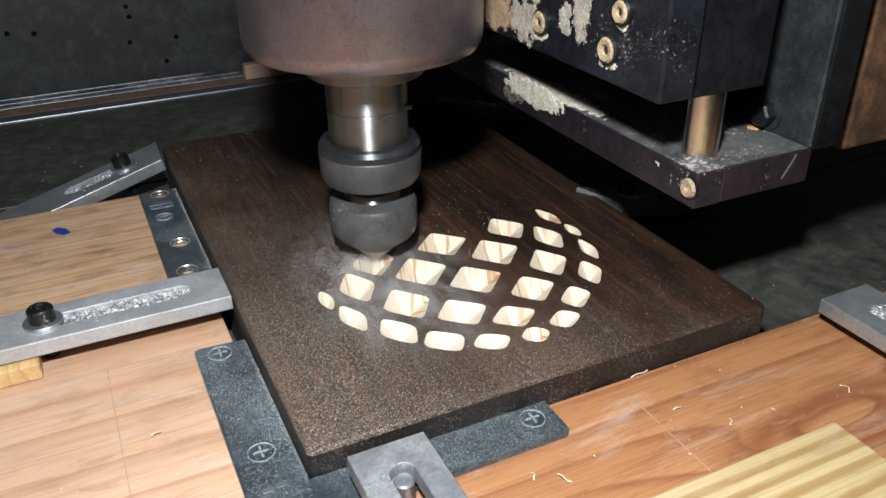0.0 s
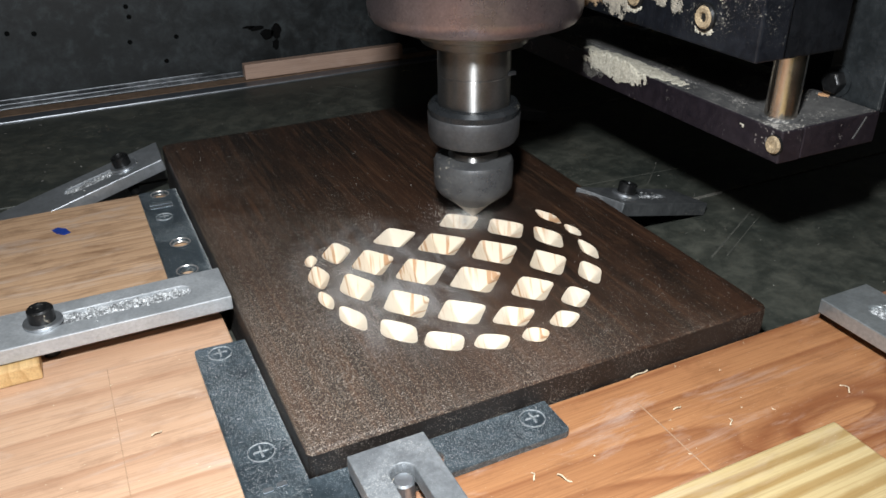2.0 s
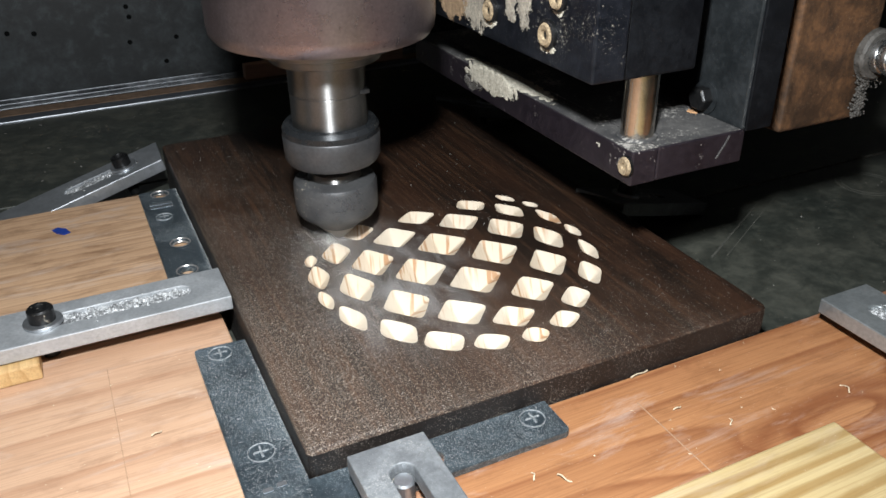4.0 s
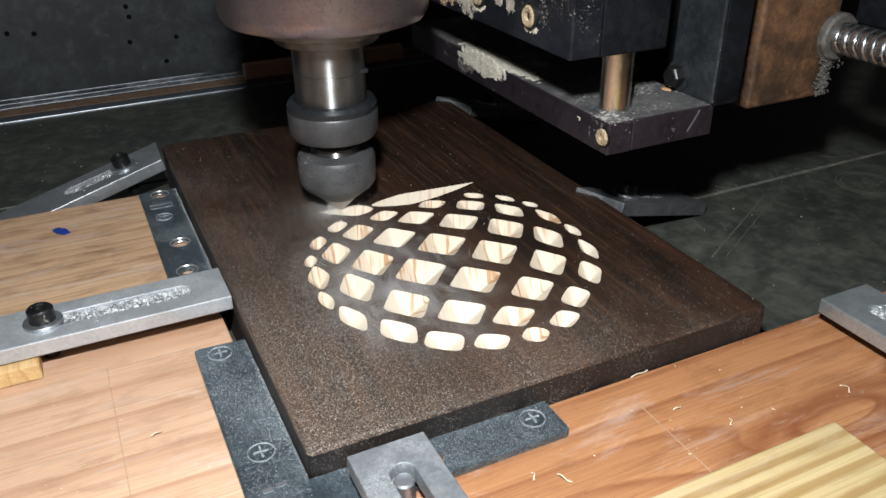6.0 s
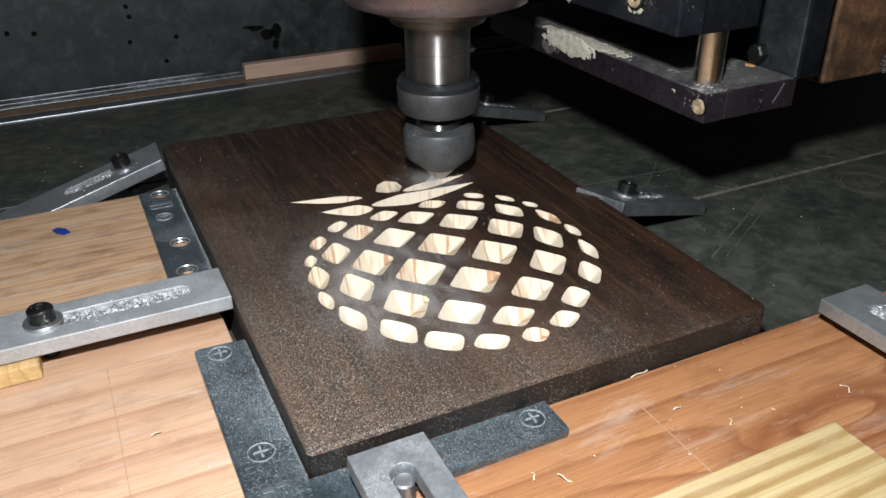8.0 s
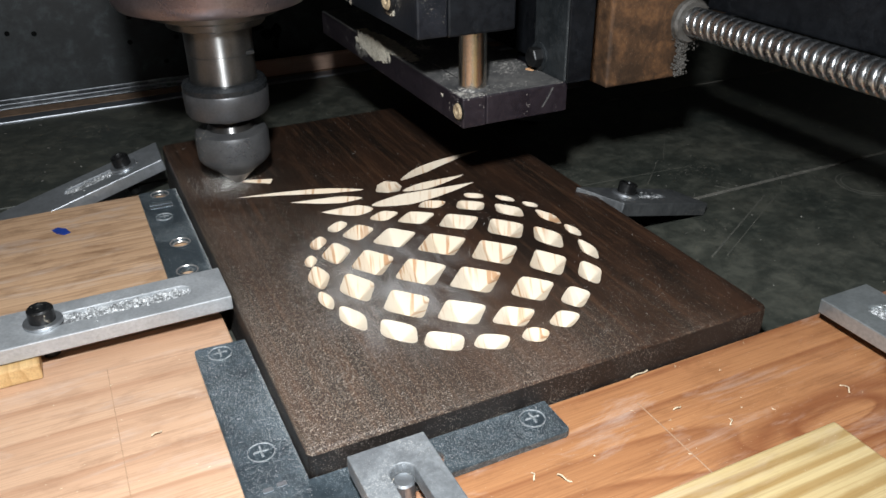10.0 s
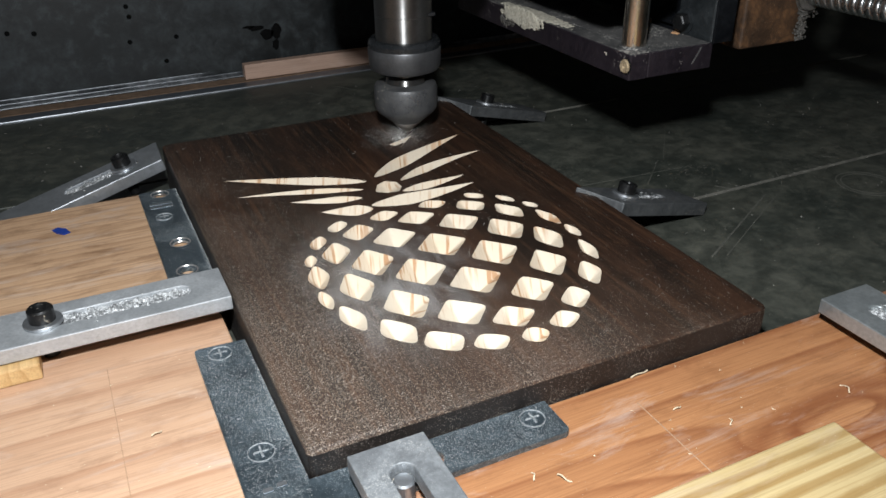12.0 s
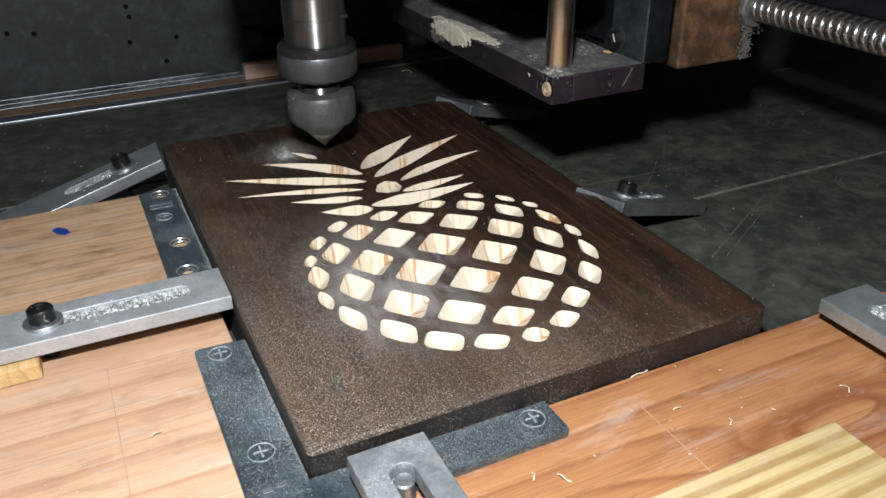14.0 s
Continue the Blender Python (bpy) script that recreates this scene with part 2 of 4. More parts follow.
CLAMP_SMOOTH = surf("smooth_drawn_aluminium", (0.36, 0.39, 0.40), (0.50, 0.53, 0.54), 45, 700, (0.30, 0.44), 0.75, 0.25, dust_colour=(0.45, 0.44, 0.42), mottle=0.10, grains=0.3)
BRIGHT = surf("bright_countersink", (0.60, 0.56, 0.54), (0.75, 0.72, 0.70), 200, 900, (0.28, 0.42), 0.85, 0.2, mottle=0.1)
SLOT = surf("milled_slot_floor", (0.13, 0.135, 0.14), (0.72, 0.73, 0.74), 300, 1500, (0.35, 0.6), 0.5, 1.0, dust=0.10, dust_scale=900, dust_colour=(0.62, 0.60, 0.56), patch=200, mottle=0.6)
CLAMP_TILT = surf("worn_bare_aluminium", (0.36, 0.38, 0.40), (0.50, 0.52, 0.55), 50, 800, (0.36, 0.46), 0.8, 0.15, dust_colour=(0.40, 0.40, 0.39), mottle=0.12, grains=0.15)
CLAMP_MID = surf("grey_sawn_aluminium", (0.25, 0.265, 0.28), (0.38, 0.40, 0.415), 45, 700, (0.45, 0.62), 0.65, 0.3, dust_colour=(0.54, 0.54, 0.53), mottle=0.2, grains=0.75, grain_size=(1700, 3000))
ZINC_DARK = surf("dark_blue_zinc_brace", (0.082, 0.112, 0.134), (0.150, 0.192, 0.222), 60, 800, (0.32, 0.50), 0.8, 0.3, dust_colour=(0.55, 0.60, 0.62), patch=38, mottle=0.22, grains=0.85, grain_size=(2300, 3800))
BLACK_OXIDE = surf("black_oxide_steel", (0.012, 0.012, 0.013), (0.03, 0.03, 0.03), 200, 1500, (0.28, 0.45), 0.6, dust=0.06)
BODY = surf("brushed_spindle_steel", (0.215, 0.172, 0.178), (0.30, 0.245, 0.25), 40, 900, (0.24, 0.36), 0.9, 0.10, dust_colour=(0.60, 0.56, 0.55), patch=45, mottle=0.06, grains=0.32)
def grooved(m):
    """Fine lathe grooves round the z axis draw highlights out along it."""
    nt = m.node_tree
    t = nt.nodes.new("ShaderNodeTangent")
    t.direction_type, t.axis = "RADIAL", "Z"
    b = nt.nodes["Principled BSDF"]
    b.inputs["Anisotropic"].default_value = 0.95
    b.inputs["Anisotropic Rotation"].default_value = 0.25
    nt.links.new(t.outputs[0], b.inputs["Tangent"])
    return m


NOSE = grooved(surf("turned_steel", (0.23, 0.225, 0.22), (0.30, 0.295, 0.29), 120, 1200, (0.34, 0.42), 0.95, 0.03, mottle=0.04))
NUT = surf("spinning_grey_nut", (0.080, 0.080, 0.084), (0.125, 0.125, 0.13), 60, 900, (0.36, 0.50), 0.7, 0.1, mottle=0.05)
NUT_RING = surf("black_nut_collar", (0.018, 0.020, 0.022), (0.03, 0.032, 0.035), 90, 900, (0.22, 0.35), 0.4, 0.05, mottle=0.05)
BIT = surf("dull_carbide", (0.095, 0.095, 0.10), (0.155, 0.155, 0.155), 110, 900, (0.4, 0.55), 0.5, 0.1, dust=0.05, mottle=0.05)
BIT.node_tree.nodes["Principled BSDF"].inputs["Alpha"].default_value = 0.74
EDGE = surf("bright_ground_carbide", (0.48, 0.45, 0.42), (0.56, 0.53, 0.50), 200, 900, (0.4, 0.5), 0.35, 0.1, mottle=0.05)
BLACK_PAINT = surf("black_blue_paint", (0.005, 0.006, 0.009), (0.012, 0.014, 0.019), 55, 600, (0.30, 0.48), 0.2, 0.25, dust=0.10, dust_scale=700, dust_colour=(0.26, 0.24, 0.20), patch=50, mottle=0.4, grains=0.4)
# Black housing paint, also the shade colour of the gaps round the post.
BLACK_DEEP = surf("dull_black_paint_and_shade", (0.0028, 0.0033, 0.0045), (0.0065, 0.0075, 0.0095), 55, 600, (0.45, 0.65), 0.1, 0.25, dust_colour=(0.22, 0.21, 0.19), patch=50, mottle=0.4, grains=0.22)
BLACK_DEEP.node_tree.nodes["Principled BSDF"].inputs["Specular IOR Level"].default_value = 0.2
PURPLE_BAR = surf("black_purple_bar", (0.012, 0.009, 0.013), (0.023, 0.017, 0.022), 55, 600, (0.35, 0.5), 0.2, 0.2, dust=0.08, dust_colour=(0.30, 0.27, 0.25))
BAR_TOP = surf("dusty_bar_top", (0.045, 0.045, 0.047), (0.11, 0.105, 0.10), 70, 900, (0.6, 0.8), 0.1, 0.4, dust=0.5, dust_scale=900, dust_colour=(0.36, 0.34, 0.31), patch=60)
POST = surf("grey_mill_post", (0.013, 0.016, 0.018), (0.030, 0.034, 0.037), 60, 500, (0.45, 0.6), 0.3, 0.3, dust_colour=(0.33, 0.32, 0.30), grains=0.4)
ROD = surf("guide_rod_chrome", (0.55, 0.50, 0.44), (0.66, 0.60, 0.52), 90, 700, (0.14, 0.26), 1.0, 0.06, mottle=0.05)
RUST = surf("rusty_brown_casting", (0.020, 0.012, 0.007), (0.135, 0.062, 0.024), 22, 500, (0.6, 0.85), 0.1, 0.8, mottle=0.55, dust_colour=(0.30, 0.22, 0.16), grains=0.35)
RUST_DUST = surf("orange_rust_powder", (0.34, 0.17, 0.08), (0.48, 0.28, 0.14), 200, 900, (0.85, 0.95), 0.0, 0.5)
SCREW = surf("ball_screw_steel", (0.56, 0.57, 0.58), (0.70, 0.71, 0.72), 200, 900, (0.22, 0.34), 1.0, 0.08, mottle=0.05)
GREASE = surf("dirty_grease", (0.04, 0.036, 0.03), (0.12, 0.11, 0.10), 260, 900, (0.4, 0.8), 0.0, 0.6)
PILE = surf("packed_sawdust", (0.42, 0.385, 0.31), (0.56, 0.52, 0.43), 160, 1400, (0.9, 0.98), 0.0, 1.0, mottle=0.45)
SMEAR = surf("smeared_grey_sawdust", (0.20, 0.18, 0.15), (0.38, 0.34, 0.27), 200, 1500, (0.9, 0.98), 0.0, 0.8)
TAN = surf("tan_sawdust_smear", (0.20, 0.13, 0.075), (0.36, 0.25, 0.15), 120, 1200, (0.9, 0.98), 0.0, 0.8)
CHIP = surf("pale_wood_chip", (0.62, 0.50, 0.34), (0.75, 0.64, 0.48), 300, 1200, (0.8, 0.9), 0.0, 0.3)
SPECK_GREY = surf("grey_dust_speck", (0.42, 0.43, 0.43), (0.60, 0.61, 0.60), 90, 1200, (0.85, 0.95))
SPECK = surf("light_dust_speck", (0.50, 0.47, 0.43), (0.66, 0.63, 0.58), 90, 1200, (0.85, 0.95))
PALE_LINE = surf("pale_screw_lines", (0.16, 0.18, 0.19), (0.46, 0.48, 0.49), 420, 1500, (0.7, 0.9), 0.2, 0.6, mottle=0.6)
POWDER = surf("white_wood_powder", (0.62, 0.60, 0.57), (0.76, 0.74, 0.70), 90, 1200, (0.85, 0.95))
BLUE = surf("blue_tape", (0.010, 0.035, 0.22), (0.014, 0.05, 0.30), 90, 900, (0.5, 0.6))
BRASS_DUST = surf("sawdust_filled_bolt", (0.20, 0.145, 0.085), (0.38, 0.29, 0.18), 300, 1200, (0.8, 0.95), 0.0, 0.6, mottle=0.5)
RAIL = surf("drawn_steel_rail", (0.27, 0.285, 0.31), (0.40, 0.42, 0.45), 40, 500, (0.32, 0.48), 0.95, 0.1, mottle=0.05)
RAIL_RIB = surf("dirty_drawn_rib", (0.035, 0.038, 0.042), (0.42, 0.44, 0.47), 13, 500, (0.30, 0.55), 0.9, 0.2, mottle=0.35)
RAIL_BLUE = surf("blue_grey_rail", (0.10, 0.115, 0.14), (0.15, 0.17, 0.20), 40, 500, (0.35, 0.5), 0.6, 0.15)
RAIL_BROWN = surf("brown_sawdust_channel", (0.17, 0.105, 0.065), (0.25, 0.165, 0.11), 40, 500, (0.85, 0.95), 0.0, 0.5)
HOLE = surf("dark_hole", (0.004, 0.004, 0.004), (0.007, 0.007, 0.007), 90, 900, (0.8, 0.9))
HOLE.node_tree.nodes["Principled BSDF"].inputs["Specular IOR Level"].default_value = 0.05
SCUFF = surf("pale_scuff", (0.07, 0.072, 0.062), (0.13, 0.125, 0.105), 120, 900, (0.6, 0.8))
PENCIL = surf("faint_pencil", (0.34, 0.20, 0.12), (0.46, 0.29, 0.18), 300, 1200, (0.7, 0.9))
SEAM = surf("dusty_seam_edge", (0.12, 0.115, 0.10), (0.24, 0.23, 0.20), 160, 800, (0.7, 0.9), 0.2, 0.4)


# ---- mesh tools ----
def part(name, bm, material, parent=None, label="", smooth=0.0, bevel=0.0, segments=2):
    me = bpy.data.meshes.new(name)
    bmesh.ops.recalc_face_normals(bm, faces=bm.faces[:])
    bm.to_mesh(me)
    bm.free()
    for m in material if isinstance(material, (list, tuple)) else [material]:
        me.materials.append(m)
    if smooth:
        me.polygons.foreach_set("use_smooth", [True] * len(me.polygons))
        me.set_sharp_from_angle(angle=radians(smooth))
    ob = new(name, me)
    if parent is not None:
        ob.parent = parent
    if bevel:
        b = ob.modifiers.new("worn_edge", "BEVEL")
        b.width, b.segments, b.limit_method, b.angle_limit = bevel, segments, "ANGLE", radians(40)
    if label:
        ob["label"] = label
    return ob


def thing(name, label, category, group="", at=None):
    ob = new(name)
    ob.empty_display_size = 0.01
    if at is not None:
        ob.matrix_basis = at
    return tagged(ob, label, category, group)


def box(x0, x1, y0, y1, z0, z1, bm=None):
    bm = bm or bmesh.new()
    g = bmesh.ops.create_cube(bm, size=1.0)
    for v in g["verts"]:
        v.co = Vector((x0 + (v.co.x + 0.5) * (x1 - x0), y0 + (v.co.y + 0.5) * (y1 - y0), z0 + (v.co.z + 0.5) * (z1 - z0)))
    return bm


def lathe(profile, segments=64, bm=None, axis="Z", at=(0, 0, 0), caps=True):
    """A turned form: (radius, height) pairs swept about an axis."""
    bm = bm or bmesh.new()
    rings = []
    for r, h in profile:
        ring = []
        for k in range(segments if r > 1e-7 else 1):
            a = 2 * math.pi * k / segments
            p = Vector((r * math.cos(a), r * math.sin(a), h))
            if axis == "X":
                p = Vector((p.z, p.x, p.y))
            elif axis == "Y":
                p = Vector((p.y, p.z, p.x))
            ring.append(bm.verts.new(p + Vector(at)))
        rings.append(ring)
    for a, b in zip(rings, rings[1:]):
        n = max(len(a), len(b))
        for k in range(n):
            q = [a[k % len(a)], a[(k + 1) % len(a)], b[(k + 1) % len(b)], b[k % len(b)]]
            q = list(dict.fromkeys(q))
            if len(q) > 2:
                bm.faces.new(q)
    for ring in (rings[0], rings[-1]) if caps else ():
        if len(ring) > 2:
            bm.faces.new(ring)
    return bm


def slab(outline, holes, z0, z1, bm=None, sides=True, floor=True, hole_sides=True):
    """An outline with holes through it, as a plate from z0 to z1."""
    bm = bm or bmesh.new()
    levels = []
    for z in ((z1, z0) if floor else (z1,)):
        loops, edges = [], []
        for loop in [outline, *holes]:
            vs = [bm.verts.new((x, y, z)) for x, y in loop]
            loops.append(vs)
            edges += [bm.edges.new((vs[k - 1], vs[k])) for k in range(len(vs))]
        bmesh.ops.triangle_fill(bm, use_beauty=True, use_dissolve=False, edges=edges, normal=(0, 0, 1))
        levels.append(loops)
    if sides and floor:
        for n, (a, b) in enumerate(zip(*levels)):
            if n and not hole_sides:
                continue
            for k in range(len(a)):
                bm.faces.new((a[k - 1], a[k], b[k], b[k - 1]))
    return bm


def within(p, loop):
    odd = False
    for (x0, y0), (x1, y1) in zip(loop, loop[1:] + loop[:1]):
        if (y0 > p[1]) != (y1 > p[1]) and p[0] < x0 + (p[1] - y0) * (x1 - x0) / (y1 - y0):
            odd = not odd
    return odd


def pierced(outline, holes, z):
    """A flat face with openings, triangulated between its outlines."""
    pts, edges = [], []
    for loop in [outline, *holes]:
        n = len(pts)
        pts += [Vector(p) for p in loop]
        edges += [(n + k, n + (k + 1) % len(loop)) for k in range(len(loop))]
    vs, _, faces, *_ = geometry.delaunay_2d_cdt(pts, edges, [], 0, 1e-7)
    bm = bmesh.new()
    made = [bm.verts.new((v.x, v.y, z)) for v in vs]
    for f in faces:
        c = sum((vs[k] for k in f), Vector((0, 0))) / len(f)
        if within(c, outline) and not any(within(c, h) for h in holes):
            bm.faces.new([made[k] for k in f])
    return bm


def arc(cx, cy, r, a0, a1, n=10):
    return [(cx + r * math.cos(radians(a0 + (a1 - a0) * k / n)), cy + r * math.sin(radians(a0 + (a1 - a0) * k / n))) for k in range(n + 1)]


# ---- setting ----
def build_setting():
    # table of three sheets with narrow seams between them
    table = thing("ground", "dark worn machine table of sheet panels", "table")
    table["kind"] = "structure"
    for y0, y1 in ((-0.55, 0.1193), (0.1213, 0.2693), (0.2713, 0.460)):
        part("panel", box(-0.55, 0.85, y0, y1, -0.02, 0.0), TABLE, table, bevel=0.0005)
    for y in (0.1205, 0.2705):
        part("seam_strip", box(0.19, 0.85, y + 0.0001, y + 0.0005, -0.006, 0.0003), SEAM, table, "pale dusty seam strip")
    part("underlay", box(-0.55, 0.85, -0.55, 0.46, -0.045, -0.021), PLAIN, table)

    for x0, y0, x1, y1, w in ((0.207, 0.069, 0.277, 0.1075, 0.0010), (0.214, 0.067, 0.283, 0.105, 0.0005), (0.232, 0.146, 0.258, 0.170, 0.0005), (0.262, 0.128, 0.270, 0.118, 0.0006),
                              (0.300, 0.120, 0.306, 0.129, 0.0006), (0.345, 0.132, 0.352, 0.127, 0.0006), (0.262, 0.170, 0.300, 0.215, 0.0004), (0.20, 0.16, 0.27, 0.155, 0.0003), (0.115, 0.385, 0.124, 0.372, 0.0005), (0.140, 0.388, 0.150, 0.373, 0.0005)):
        d = Vector((x1 - x0, y1 - y0, 0))
        nrm = Vector((-d.y, d.x, 0)).normalized() * w / 2
        a, b = Vector((x0, y0, 0)), Vector((x1, y1, 0))
        part("scratch", slab([tuple(p.xy) for p in (a - nrm, b - nrm * 0.4, b + nrm * 0.4, a + nrm)], [], -0.0004, 0.00012), SCUFF, table, "pale scratch")
    for r in (0.0125, 0.0150):
        part("scribed_ring", lathe([(r, -0.0002), (r, 0.00012), (r + 0.0005, 0.00012), (r + 0.0005, -0.0002)], 48, at=(0.336, 0.094, 0.0), caps=False), SCUFF, table)
    rail = thing("trim_rail", "steel edge rail with a sawdust-filled channel", "rail")
    rail["kind"] = "structure"
    rail.matrix_basis = Matrix.Translation((-0.08, 0.413, 0)) @ pose(0, 0, 0, rz=1.0)
    part("front_flange", box(-0.47, 0.93, 0.0012, 0.0115, -0.02, 0.0007), RAIL_BLUE, rail, "blue-grey flange", bevel=0.0003)
    part("front_lip", box(-0.47, 0.93, -0.0018, 0.0010, -0.02, 0.0012), RAIL, rail, "bright worn lip", bevel=0.0005)
    part("channel_floor", box(-0.47, 0.93, 0.0117, 0.0250, -0.02, 0.0010), RAIL_BROWN, rail, "brown sawdust channel")
    for y, z in ((0.0264, 0.0020), (0.0308, 0.0038), (0.0358, 0.0054)):
        part("rail_rib", box(-0.47, 0.93, y - 0.0008, y + 0.0006, -0.02, z), RAIL_RIB, rail, "worn dirty steel rib", bevel=0.0004)
    part("rail_back", box(-0.47, 0.93, 0.0256, 0.0372, -0.02, 0.0012), BLACK_OXIDE, rail)

    wall = thing("wall_north", "black sheet wall with small drilled holes", "wall")
    wall["kind"] = "structure"
    part("sheet", box(-0.57, 0.87, 0.4505, 0.4600, -0.03, 0.80), WALL, wall)
    rng = random.Random(5)
    spots = [(0.0416, 0.0342), (0.0320, 0.0176), (0.0094, 0.0340), (0.0111, 0.0586), (0.0120, 0.0515), (-0.0663, 0.0487), (-0.0502, 0.0468)]
    for x, z in spots:
        part("drilled_hole", lathe([(0.0, 0.0), (0.0017, 0.0), (0.0017, 0.0006), (0.0, 0.0006)], 12, axis="Y", at=(x, 0.4501, z)), HOLE, wall)
    # torn black patch on the wall sheet
    bm = bmesh.new()
    for cx, cz, sx, sz in ((0.1000, 0.0335, 0.0065, 0.0022), (0.1080, 0.0280, 0.0055, 0.0042), (0.1150, 0.0300, 0.0045, 0.0060), (0.1140, 0.0200, 0.0030, 0.0046), (0.0945, 0.0350, 0.0042, 0.0012)):
        vs = [bm.verts.new((cx + sx * math.cos(a) * rng.uniform(0.7, 1.1), 0.4504, cz + sz * math.sin(a) * rng.uniform(0.7, 1.1))) for a in [2 * math.pi * k / 14 for k in range(14)]]
        f = bm.faces.new(vs)
        r = bmesh.ops.extrude_face_region(bm, geom=[f])
        for v in r["geom"]:
            if isinstance(v, bmesh.types.BMVert):
                v.co.y -= 0.0004
    part("torn_patch", bm, HOLE, wall, "torn black patch")
    # Unseen walls and ceiling, added to close the room and bounce light.
    for nm, b in (("wall_east", (0.86, 0.88, -0.60, 0.46)), ("wall_west", (-0.58, -0.56, -0.60, 0.46)), ("wall_south", (-0.58, 0.88, -0.64, -0.61))):
        ob = part(nm, box(*b, -0.035, 0.80), PLAIN)
        tagged(ob, "plain unseen wall that bounces light", "wall", kind="structure")
    ob = part("ceiling", box(-0.60, 0.90, -0.66, 0.48, 0.80, 0.82), PLAIN)
    tagged(ob, "plain unseen ceiling that bounces light", "ceiling", kind="structure")


# ---- fixture boards ----

def build_fixture():
    def board(name, b, z, mat, label):
        ob = part(name, box(*b, *z), mat, bevel=0.0007)
        return tagged(ob, label, "board")
    board("fixture_board", (-0.30, -0.0040, -0.16, 0.0975), (0.0, WZ), WOOD_PALE, "pale orange fir fixture board screwed to the table")
    board("fixture_board", (-0.30, -0.0045, 0.0980, 0.2200), (0.0, WZ), WOOD_BROWN, "brown planed fixture board beside the carved panel")
    board("fixture_board", (-0.0035, 0.29, -0.16, -0.0005), (0.0, WZ), WOOD_WARM, "orange-brown pine fixture board with knotty swirled grain")
    board("scrap_block", (-0.02, 0.1370, -0.15, -0.0525), (WZ + 0.0002, ZB), WOOD_YELLOW, "yellow pine scrap block lying on the fixture board")
    board("step_block", (-0.13, -0.0645, 0.0835, 0.1050), (WZ + 0.0001, ZB - 0.0042), END_GRAIN, "yellow end-grain block propping up the clamp")
    board("wood_strip", (0.0835, 0.2110, 0.4300, 0.4378), (0.0014, 0.0126), WOOD_PINK, "pinkish wood strip lying on the rail")
    # filled screw dimples and a strip of tape on the boards
    t = part("tape_scrap", slab([(-0.0572, 0.1975), (-0.0545, 0.1990), (-0.0515, 0.1965), (-0.0497, 0.1915), (-0.0525, 0.1905), (-0.0553, 0.1930)], [], WZ + 0.0001, WZ + 0.0004), BLUE)
    tagged(t, "torn scrap of blue tape stuck on the brown board", "tape")
    # pencil lines
    for nm, b in (("pencil_line", (-0.0455, -0.04525, -0.10, 0.080)), ("pencil_line", (0.1010, 0.1014, -0.0500, -0.0120))):
        ob = part(nm, box(*b, WZ, WZ + 0.00006), PENCIL)
        tagged(ob, "faint scribed line across the fixture board", "line")


def phillips(parent, x, y, z, r=0.0038):
    s = part("screw", lathe([(0.0, -0.002), (r * 0.6, -0.002), (r, 0.0), (r * 0.96, 0.0003), (r * 0.5, 0.0006), (0.0, 0.0007)], 28, at=(x, y, z)), ZINC_DARK, parent, "countersunk cross-head screw", smooth=40)
    # Rim and cross are drawn paler than the screw head.
    part("rim", lathe([(r * 0.99, 0.0), (r * 1.03, 0.0002), (r * 1.03, 0.0006), (r * 1.00, 0.0007), (r * 0.97, 0.0006), (r * 0.97, 0.0)], 32, at=(x, y, z), caps=False), PALE_LINE, s, "pale raised rim", smooth=60)
    for w, h in ((r * 0.60, r * 0.085), (r * 0.085, r * 0.60)):
        part("cross_slot", box(x - w, x + w, y - h, y + h, z, z + 0.0009 + h * 0.01), PALE_LINE, s, "pale cross slot", bevel=0.0001)


